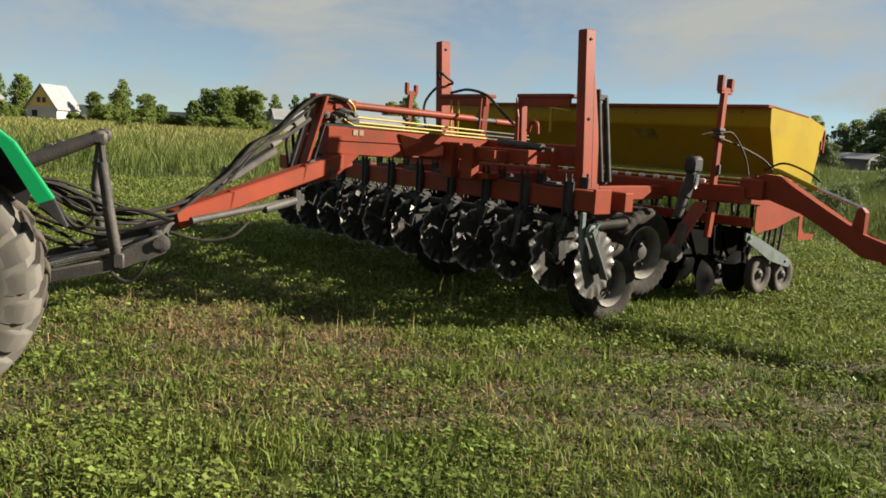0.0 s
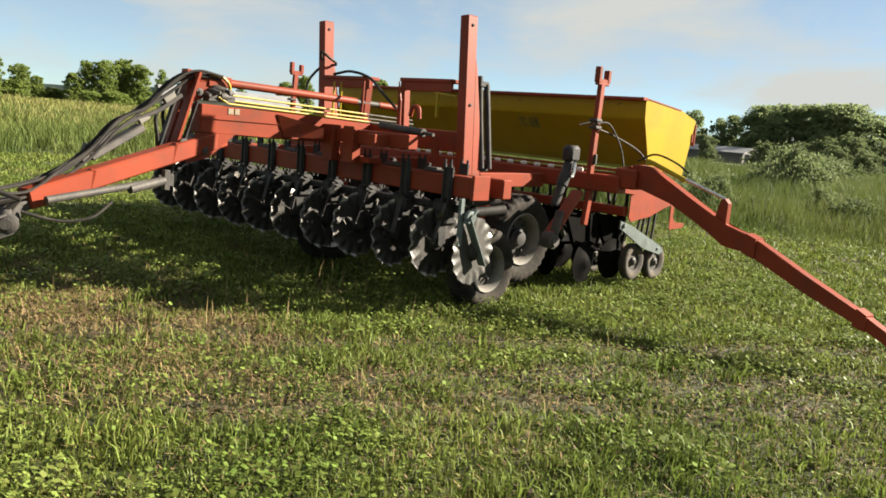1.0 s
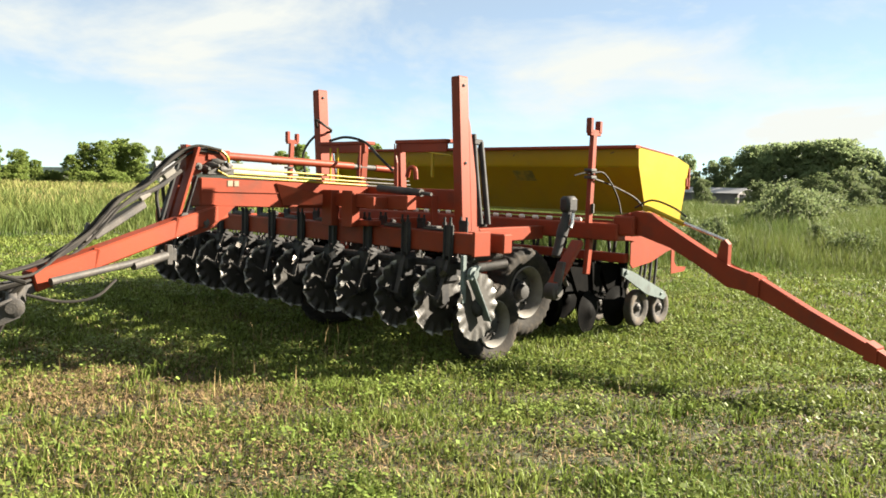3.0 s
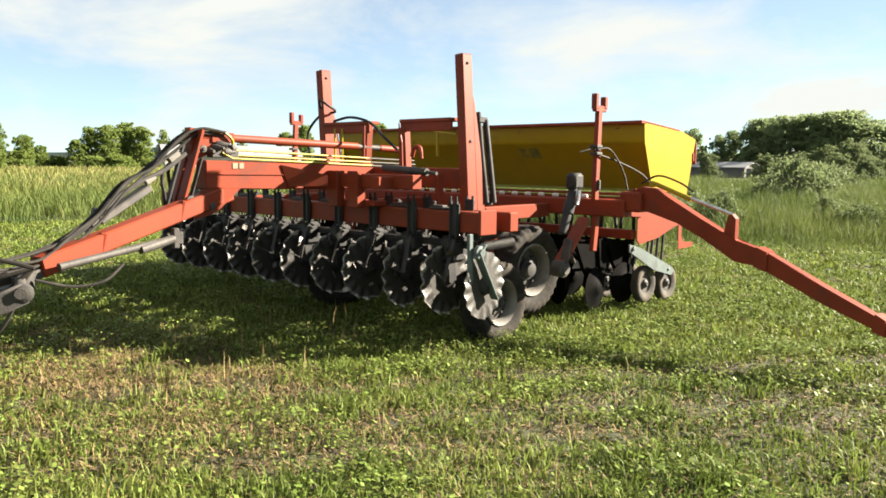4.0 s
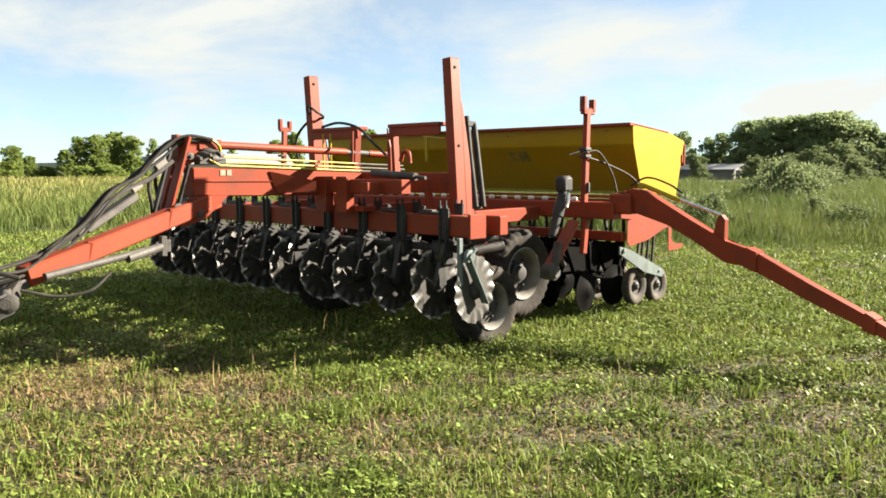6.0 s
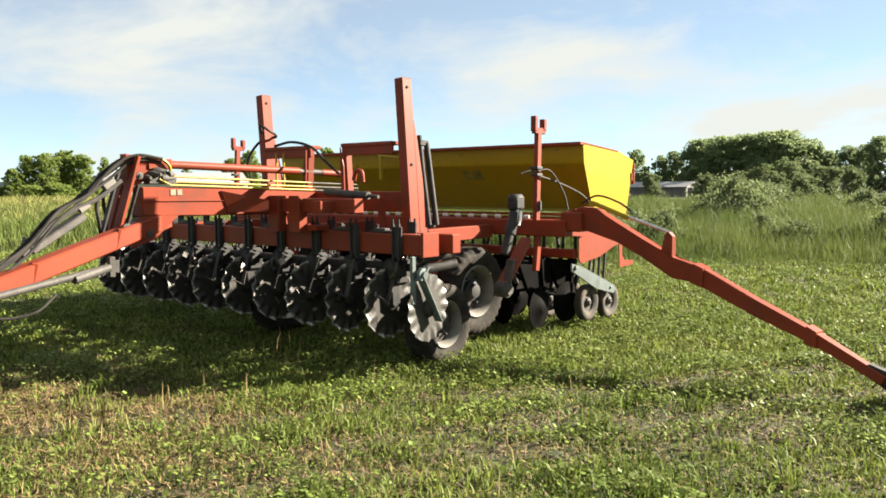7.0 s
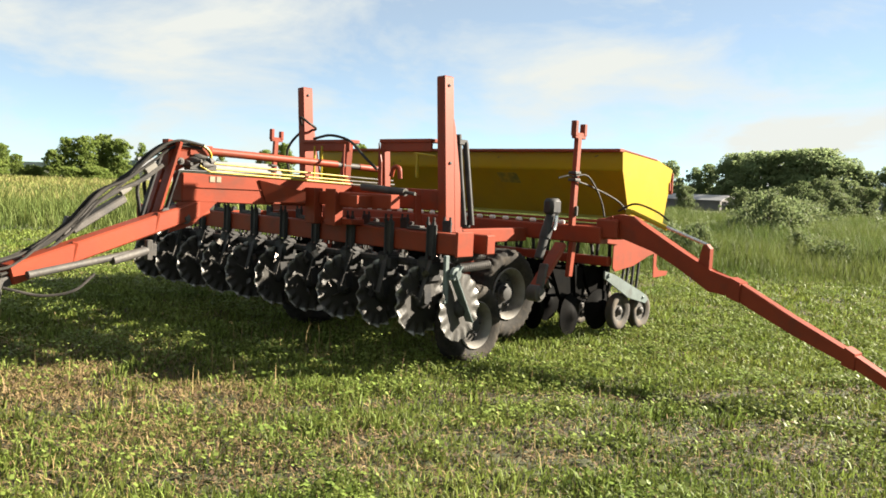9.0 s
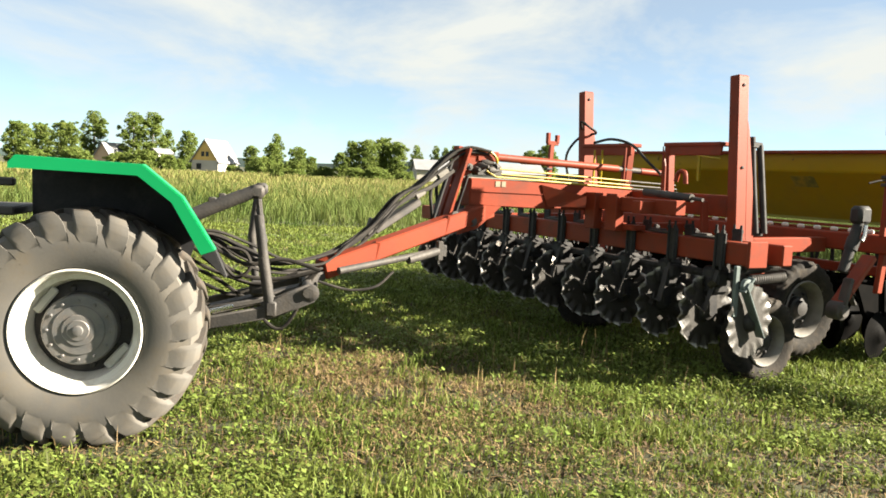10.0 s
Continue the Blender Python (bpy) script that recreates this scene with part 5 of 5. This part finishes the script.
# the same sward on the other sides
x, y = spread(60000, 0.1, 22, 100, 358, 1.3)
blades("short_grass", x, y, 0.03 + 0.06 * gen.random(len(x)), 0.010 + 0.0016 * np.hypot(x, y), 0.6, BLADE, "short fresh green grass of the mown field", "grass")
x, y = spread(3500, 0.1, 1.8, -2, 100, 2.0)
blades("short_grass", x, y, 0.03 + 0.06 * gen.random(len(x)), 0.006 + 0.004 * gen.random(len(x)), 0.6, BLADE, "short fresh green grass of the mown field", "grass")
# broad leaves of clover and weeds, in clumps
cx, cy = spread(36000, 1.8, 17, -2, 100, 1.4)
cx, cy = keep(cx, cy, np.clip(1.1 - bare(cx, cy), 0.1, 1) * np.clip(field(cx, cy, 0.55) * 2.6 - 0.8, 0.08, 1))
per = 9
x = np.repeat(cx, per) + gen.normal(0, 0.045, len(cx) * per)
y = np.repeat(cy, per) + gen.normal(0, 0.045, len(cx) * per)
z = lift(x, y) + 0.015 + 0.085 * gen.random(len(x))
r = np.hypot(x, y)
leaves("broad_leaf_weeds", x, y, z, (0.009 + 0.026 * gen.random(len(x)) ** 2 + 0.0009 * r), CLOVER, "low broad-leaved clover and weeds in clumps", "weeds", 0.55)
# taller tufts that stand out of the sward
cx, cy = spread(1300, 1.8, 16, -2, 100, 1.15)
cx, cy = keep(cx, cy, np.clip(1.1 - bare(cx, cy), 0.15, 1))
x = np.repeat(cx, 26) + gen.normal(0, 0.05, len(cx) * 26)
y = np.repeat(cy, 26) + gen.normal(0, 0.05, len(cx) * 26)
blades("grass_tufts", x, y, (0.06 + 0.10 * gen.random(len(x))) * np.repeat(0.6 + 0.6 * gen.random(len(cx)), 26), (0.005 + 0.0009 * np.hypot(x, y)) * (0.7 + 0.8 * gen.random(len(x))), 0.6, BLADE, "thicker tufts of fresh green grass", "grass")
# brown litter on the bare patches
x, y = spread(60000, 1.8, 16, -2, 100, 1.2)
x, y = keep(x, y, np.clip(0.05 + 1.1 * bare(x, y), 0, 1))
leaves("dead_litter", x, y, lift(x, y) + 0.004 + 0.03 * gen.random(len(x)), 0.008 + 0.014 * gen.random(len(x)) + 0.0006 * np.hypot(x, y), LITTER, "brown dead leaves and roots on bare soil", "litter", 0.6, 2.2)
# lying and standing straw
x, y = spread(85000, 1.8, 18, -2, 100, 1.25)
x, y = keep(x, y, np.clip(0.28 + 1.0 * bare(x, y), 0, 1))
z = lift(x, y) + 0.004 + 0.025 * gen.random(len(x))
leaves("lying_straw", x, y, z, 0.0045 + 0.0035 * gen.random(len(x)) + 0.0004 * np.hypot(x, y), STRAW, "short pieces of dry cut straw on the soil", "straw", 0.3, 9.0)
x, y = spread(13000, 1.8, 14, -2, 100, 1.2)
x, y = keep(x, y, np.clip(0.05 + 0.9 * bare(x, y), 0, 1))
blades("stubble", x, y, 0.04 + 0.15 * gen.random(len(x)) ** 3, 0.005 + 0.003 * gen.random(len(x)), 0.25, STRAW, "upright dry stalks of stubble", "stubble")
# matted dead grass on the dry patch
x, y = gen.normal(-5.6, 1.3, 26000), gen.normal(2.65, 0.62, 26000)
x, y = keep(x, y, np.clip(field(x, y, 0.35) * 1.7 - 0.3, 0.1, 1))
blades("matted_dead_grass", x, y, 0.02 + 0.05 * gen.random(len(x)), 0.004 + 0.004 * gen.random(len(x)), 1.6, STRAW, "matted golden-brown dead grass on the soil", "grass")
# dry stalks beside the drill
sx = np.concatenate([gen.uniform(-6.6, -4.3, 34), gen.uniform(-6.3, -4.4, 40)])
sy = np.concatenate([gen.uniform(4.2, 4.75, 34), gen.uniform(2.2, 3.6, 40)])
blades("dry_stalks", sx, sy, gen.uniform(0.10, 0.30, len(sx)), gen.uniform(0.006, 0.011, len(sx)), 0.18, STRAW, "thin dry stalks standing by the drill", "stalks")
# meadow beyond the mown strip
def edge(a):
    return 16.3 + 6.0 * np.clip((a - 28) / 25, 0, 1)


def tall(name, count, r1, a0, a1, h0, h1, w0, lean, mat, label, category, power=1.0, start=0.0):
    a = a0 + (a1 - a0) * gen.random(count)
    r0 = edge(a) + start + 1.6 * (field(a, a * 0.3, 1.3) - 0.5)
    r = (r0 ** power + (r1 ** power - r0 ** power) * gen.random(count)) ** (1 / power)
    x, y = -r * np.sin(np.radians(a)), r * np.cos(np.radians(a))
    ramp = np.clip((r - r0) / 2.5, 0.25, 1)
    h = (h0 + (h1 - h0) * gen.random(count)) * (0.55 + 0.9 * field(x, y, 2.2)) * ramp
    return blades(name, x, y, h, w0 * (0.5 + gen.random(count)) * (0.5 + r / 25), lean, mat, label, category)


tall("meadow_grass", 70000, 60, 40, 100, 0.35, 0.75, 0.016, 0.35, WEED, "tall green grass at the edge of the meadow", "grass", 0.6)
tall("ripe_meadow", 60000, 150, 40, 100, 0.35, 0.7, 0.03, 0.3, MEADOW, "pale ripening meadow grass", "grass", 0.55, 7.0)
tall("meadow_heads", 18000, 150, 40, 100, 0.5, 0.8, 0.02, 0.25, MEADOW_HEADS, "yellowish ripe grass heads", "grass", 0.55, 10.0)
tall("tall_weeds", 170000, 70, -6, 41, 0.35, 0.9, 0.010, 0.35, WEED, "tall rank green grass and weeds", "weeds", 0.45)
tall("weed_heads", 40000, 75, -6, 41, 0.45, 0.95, 0.008, 0.3, WEED_PALE, "pale seeding grass heads among the weeds", "weeds", 0.5, 1.0)

# clods of turned soil
rng = random.Random(21)


def clod(x, y, s):
    b = B()
    bmesh.ops.create_icosphere(b, subdivisions=2, radius=1.0)
    for v in b.verts:
        v.co *= 0.75 + 0.5 * noise.noise(v.co * 1.7 + Vector((x * 9, y * 9, 0)))
        v.co = Vector((v.co.x * s, v.co.y * s, v.co.z * s * 0.5))
    b.transform(Matrix.Translation((x, y, height_at(x, y) + s * 0.12)))
    tagged(new("clod", finish("clod", b, SOIL, False)), "dark crumbly clod of turned soil in the grass", "clod", "clods in the field")


for x, y, s in ((-2.36, 3.91, 0.09), (-2.22, 4.02, 0.06), (-2.95, 3.22, 0.06), (-3.53, 2.21, 0.05), (-2.5, 3.8, 0.05), (-3.9, 6.1, 0.07), (-3.72, 6.2, 0.05), (-2.1, 4.3, 0.05)):
    clod(x, y, s)
for k in range(22):
    q = rng.uniform(-2.2, 2.6)
    clod(-2.93 + 0.56 * q + rng.uniform(-0.12, 0.12), 3.23 + 0.83 * q + rng.uniform(-0.12, 0.12), rng.uniform(0.015, 0.045))


# ---- trees ----
def tree_thing(name, h, spread_w, low, count, leaf, mat, bark, seed, label, slim=1.0):
    """A tapered trunk with limbs and a crown of many leaves gathered in clumps, standing at the origin."""
    g, rr = np.random.default_rng(seed), random.Random(seed)
    top = thing(name, Matrix(), label, "tree" if h > 3 else "bush")
    b = B()
    pts = [Vector((0, 0, -0.1)), Vector((0.05 * h * rr.uniform(-1, 1) * 0.3, 0, h * 0.3)), Vector((0.04 * h * rr.uniform(-1, 1), 0.03 * h * rr.uniform(-1, 1), h * 0.62)), Vector((0.05 * h * rr.uniform(-1, 1), 0.04 * h * rr.uniform(-1, 1), h * 0.93))]
    pipe(b, pts, [h * 0.022, h * 0.017, h * 0.010, h * 0.003], 7)
    lobes, clumps = [], []
    for k in range(11):
        f = 0.06 + 0.86 * (k + rr.random()) / 11
        width = spread_w * math.sqrt(max(0.06, 1 - ((f ** slim - 0.42) / 0.62) ** 2))
        t = k * 2.4 + rr.uniform(-0.5, 0.5)
        d = width * rr.uniform(0.25, 0.72)
        lobes.append((Vector((d * math.cos(t), d * math.sin(t), h * (low + (0.95 - low) * f))), width * rr.uniform(0.34, 0.60)))
        root = pts[1].lerp(pts[3], max(0.0, min(0.9, f - 0.25)))
        pipe(b, [root, root.lerp(lobes[-1][0], 0.6) + Vector((0, 0, 0.02 * h)), lobes[-1][0]], [h * 0.009, h * 0.006, h * 0.002], 5)
    for k in range(170):
        c, size = lobes[k % 11]
        d = Vector((rr.gauss(0, 0.5), rr.gauss(0, 0.5), rr.gauss(0, 0.48))) * size
        clumps.append((Vector((c.x + d.x, c.y + d.y, max(0.03 * h, c.z + d.z))), spread_w * rr.uniform(0.08, 0.2)))
    part("trunk", b, bark, top, "", True)
    n = count // len(clumps)
    P, S = [], []
    for c, cr in clumps:
        d = g.normal(size=(n, 3))
        d /= np.linalg.norm(d, axis=1)[:, None]
        rad = cr * g.random(n) ** 0.45
        P.append(np.array(c)[None] + d * rad[:, None] * np.array([1, 1, 0.8]))
        S.append(np.full(n, leaf) * (0.6 + 0.8 * g.random(n)))
    m = count // 6
    f = g.random(m) ** 0.8
    ang, rad = g.random(m) * 2 * np.pi, np.sqrt(g.random(m)) * spread_w * np.sqrt(1 - ((f ** slim - 0.42) / 0.62) ** 2) * 0.85
    P.append(np.stack([rad * np.cos(ang), rad * np.sin(ang), h * (low + (0.95 - low) * f)], 1))
    S.append(np.full(m, leaf) * (0.6 + 0.8 * g.random(m)))
    P, S = np.concatenate(P), np.concatenate(S)
    m = len(P)
    u = g.normal(size=(m, 3))
    u /= np.linalg.norm(u, axis=1)[:, None]
    w = np.cross(u, g.normal(size=(m, 3)))
    w /= np.linalg.norm(w, axis=1)[:, None]
    v = np.stack([P - u * S[:, None] / 2, P + w * S[:, None] * 0.3, P + u * S[:, None] / 2, P - w * S[:, None] * 0.3], 1)
    v[:, :, 2] = np.maximum(v[:, :, 2], 0.02)
    tris = (np.array([[0, 1, 2], [0, 2, 3]])[None] + (np.arange(m) * 4)[:, None, None]).reshape(-1, 3)
    crown = new("crown", raw_mesh("crown", v.reshape(-1, 3), tris, mat))
    under(crown, top)
    return top


def at(az, dist, z=0.0):
    a = radians(az)
    return Vector((-dist * math.sin(a), dist * math.cos(a), z))


def plant(proto_name, rows, group):
    """rows: bearing, distance, height, width factor. The first is the built one, moved to its place."""
    proto, h0 = PROTOS[proto_name]
    for az, dist, h, wide in rows:
        p = at(az, dist)
        spin = 37.0 * az
        m = Matrix.Translation(p) @ Matrix.Rotation(radians(spin), 4, "Z")
        t = copy_thing(proto, m)
        s = h / h0
        t.matrix_basis = m @ Matrix.Diagonal((s * wide, s * wide, s, 1))
        tagged(t, group=group)


PROTOS = {
    "round_a": (tree_thing("broadleaf_tree", 8.0, 2.7, 0.03, 15000, 0.27, LEAF, BARK, 1, "leafy green broadleaf tree at the field edge"), 8.0),
    "round_b": (tree_thing("broadleaf_tree", 8.0, 2.5, 0.02, 15000, 0.27, LEAF, BARK, 2, "dense green broadleaf tree at the field edge", 0.8), 8.0),
    "birch": (tree_thing("birch_tree", 10.0, 2.2, 0.06, 12000, 0.27, LEAF, BIRCH, 3, "tall slim birch tree with loose green crown", 0.75), 10.0),
    "dark_a": (tree_thing("poplar_tree", 9.5, 3.2, 0.02, 17000, 0.30, LEAF_DARK, BARK, 4, "large dark green tree of the far wood", 0.85), 9.5),
    "dark_b": (tree_thing("poplar_tree", 9.5, 2.9, 0.02, 17000, 0.30, LEAF_DARK, BARK, 5, "tall dark green tree with uneven crown", 1.0), 9.5),
    "willow": (tree_thing("willow_bush", 4.0, 2.2, 0.02, 11000, 0.18, LEAF_WILLOW, BARK, 6, "rounded grey-green willow bush", 0.7), 4.0),
    "bush": (tree_thing("shrub", 2.0, 1.5, 0.02, 2800, 0.15, LEAF_WILLOW, BARK, 8, "spreading grey-green shrub in tall grass", 0.7), 2.0),
    "hedge": (tree_thing("shrub", 2.6, 1.9, 0.02, 7000, 0.22, LEAF, BARK, 9, "low green shrub at the field edge", 0.6), 2.6),
}
LEFT, RIGHT = "trees along the field edge", "trees of the wood"
plant("round_a", [(89.3, 150, 7.4, 1.2), (86.6, 152, 8.0, 1.2), (79.0, 178, 8.6, 0.9), (67.7, 140, 6.9, 0.95), (65.6, 143, 7.9, 0.95), (48.4, 185, 10.8, 0.9), (88.0, 158, 7.6, 1.1), (73.3, 165, 6.6, 1.1), (53.8, 175, 9.6, 0.9), (91.5, 150, 8.0, 1.2), (94.0, 150, 9.0, 1.2)], LEFT)
plant("round_b", [(66.6, 140, 7.6, 1.0), (64.6, 141, 7.5, 1.0), (68.6, 139, 5.0, 1.1), (71.6, 160, 6.2, 1.1), (74.8, 162, 6.0, 0.9), (47.0, 190, 9.0, 0.9), (44.0, 190, 8.0, 1.0), (55.0, 180, 8.5, 0.9), (70.7, 165, 4.4, 1.2)], LEFT)
plant("birch", [(84.9, 172, 11.6, 1.25), (82.5, 166, 11.6, 1.1), (81.3, 168, 11.9, 1.2), (80.3, 170, 8.6, 0.9), (73.1, 195, 10.2, 0.85), (63.2, 166, 8.0, 0.8), (61.8, 200, 9.4, 0.7), (61.1, 200, 9.0, 0.7), (60.5, 202, 9.7, 0.7), (58.0, 205, 8.0, 0.8)], LEFT)
plant("hedge", [(86.0, 146, 3.3, 1.3), (83.5, 150, 3.0, 1.2), (82.0, 148, 3.6, 1.2), (80.4, 150, 3.0, 1.1), (79.6, 152, 2.4, 0.8), (74.0, 155, 3.6, 1.2), (72.0, 150, 3.0, 1.4), (69.6, 146, 2.2, 1.3), (76.0, 156, 1.7, 1.4), (73.0, 98, 2.1, 0.62), (70.0, 145, 1.8, 1.5), (66.0, 136, 2.4, 1.6), (64.0, 137, 2.0, 1.4), (88.5, 148, 3.0, 1.4), (67.4, 136, 2.2, 1.5)], "shrubs along the field edge")
plant("dark_a", [(22.3, 126, 9.0, 1.35), (19.4, 124, 9.4, 1.4), (16.8, 124, 9.9, 1.4), (11.4, 125, 8.7, 0.95), (8.6, 124, 7.8, 1.1), (24.0, 130, 7.4, 0.8), (5.5, 124, 8.2, 1.1), (2.5, 124, 8.4, 1.1), (18.0, 132, 9.8, 1.1)], RIGHT)
plant("dark_b", [(26.4, 127, 7.6, 0.8), (20.8, 123, 9.2, 1.35), (18.0, 122, 9.6, 1.35), (15.4, 126, 8.6, 1.25), (13.2, 128, 7.6, 0.85), (10.0, 128, 7.2, 1.0), (14.2, 126, 6.8, 0.9), (7.0, 123, 8.4, 1.0), (24.8, 126, 6.6, 0.7), (4.0, 126, 8.0, 1.0), (21.6, 130, 9.3, 1.0), (12.2, 130, 7.8, 0.9)], RIGHT)
plant("willow", [(16.6, 86, 4.1, 1.0), (18.3, 90, 3.6, 1.0), (14.6, 88, 3.6, 1.1), (20.0, 92, 3.0, 1.1), (21.8, 95, 2.9, 1.0), (12.9, 92, 3.4, 0.9), (25.4, 100, 3.2, 0.8), (9.0, 90, 3.6, 1.2), (17.5, 80, 2.7, 1.1), (15.6, 78, 2.5, 1.1), (6.0, 90, 3.6, 1.2)], "willow bushes before the wood")
plant("bush", [(19.9, 30, 1.9, 0.62), (21.2, 32, 1.4, 0.8), (18.7, 31, 1.5, 0.8), (20.3, 44, 2.0, 1.1), (18.9, 46, 1.9, 1.1), (17.4, 48, 1.7, 1.2), (12.2, 40, 1.4, 1.0), (10.6, 38, 1.2, 1.0), (19.6, 42, 1.6, 1.0)], "shrubs in the tall grass")
rng = random.Random(5)
plant("bush", [(rng.uniform(4, 33), rng.uniform(19, 36), rng.uniform(0.55, 1.05), rng.uniform(0.7, 1.3)) for k in range(34)], "leafy clumps in the tall grass")
for proto, _ in PROTOS.values():
    for o in (*proto.children_recursive, proto):
        bpy.data.objects.remove(o)


# ---- houses and sheds far off ----
def house(name, az, dist, turn, length, width, eaves, ridge, wall, gable, roof, label, windows=2):
    """A gabled house; its front gable faces along -y before the turn."""
    m = Matrix.Translation(at(az, dist)) @ Matrix.Rotation(radians(az + turn), 4, "Z")
    top = thing(name, m, label, "house")

    def add(nm, b, mat, parent, lab=""):
        b.transform(m)
        return part(nm, b, mat, parent, lab)
    w = width / 2
    b = B()
    box(b, (0, length / 2, eaves / 2), (width, length, eaves), None, 0)
    add("wall", b, wall, top)
    for y in (0.1, length - 0.1):
        b = B()
        plate(b, [(-w, y, eaves), (w, y, eaves), (0, y, ridge)], 0.2)
        add("gable", b, gable, top)
    o = 0.35
    s = (ridge - eaves) / w
    b = B()
    plate(b, [(-w - o, -o, eaves - o * s), (0.0, -o, ridge), (0.0, length + o, ridge), (-w - o, length + o, eaves - o * s)], 0.12)
    plate(b, [(w + o, -o, eaves - o * s), (0.0, -o, ridge), (0.0, length + o, ridge), (w + o, length + o, eaves - o * s)], 0.12)
    add("roof", b, roof, top)
    for k in range(windows):
        x = (k - (windows - 1) / 2) * width * 0.17
        b = B()
        box(b, (x, -0.03, eaves + (ridge - eaves) * 0.30), (width * 0.11, 0.06, 0.9), None, 0)
        add("window", b, PANE, top)
    b = B()
    box(b, (-w * 0.45, -0.03, eaves * 0.5), (1.0, 0.06, 1.1), None, 0)
    add("window", b, PANE, top)
    return top


house("house", 77.9, 160, -30, 8.0, 5.6, 2.4, 6.4, WALL_PALE, WALL_YELLOW, ROOF_GREY, "small yellow-gabled house with pale sheet roof", 2)
house("cottage", 84.4, 165, -38, 5.5, 4.4, 1.8, 4.9, WALL_PEACH, WALL_PEACH, ROOF_GREY, "small peach-coloured cottage with pale roof", 0)
house("hut", 81.2, 162, -60, 3.0, 3.4, 3.4, 4.2, WALL_PALE, WALL_PALE, ROOF_GREY, "small white hut among trees", 0)
house("barn", 63.3, 150, -84, 24.0, 9.0, 2.6, 4.4, WALL_PALE, WALL_PALE, ROOF_GREY, "long pale barn with a light sheet roof", 0)
house("shed", 22.6, 112, 62, 8.5, 4.0, 1.5, 2.1, WALL_GREY, WALL_GREY, ROOF_GREY, "low grey shed with weathered sheet roof", 0)
house("shed", 12.9, 100, 66, 5.4, 4.2, 0.6, 2.0, WALL_GREY, WALL_GREY, ROOF_GREY, "low grey shed half hidden by weeds", 0)
b = B()
pm = at(59.0, 190)
pipe(b, [pm, pm + Vector((0, 0, 8.2))], 0.10, 7)
box(b, pm + Vector((0, 0, 7.6)), (1.6, 0.10, 0.10), Matrix.Rotation(radians(60), 4, "Z"), 0)
tagged(new("utility_pole", finish("utility_pole", b, BARK)), "wooden utility pole far across the field", "pole")
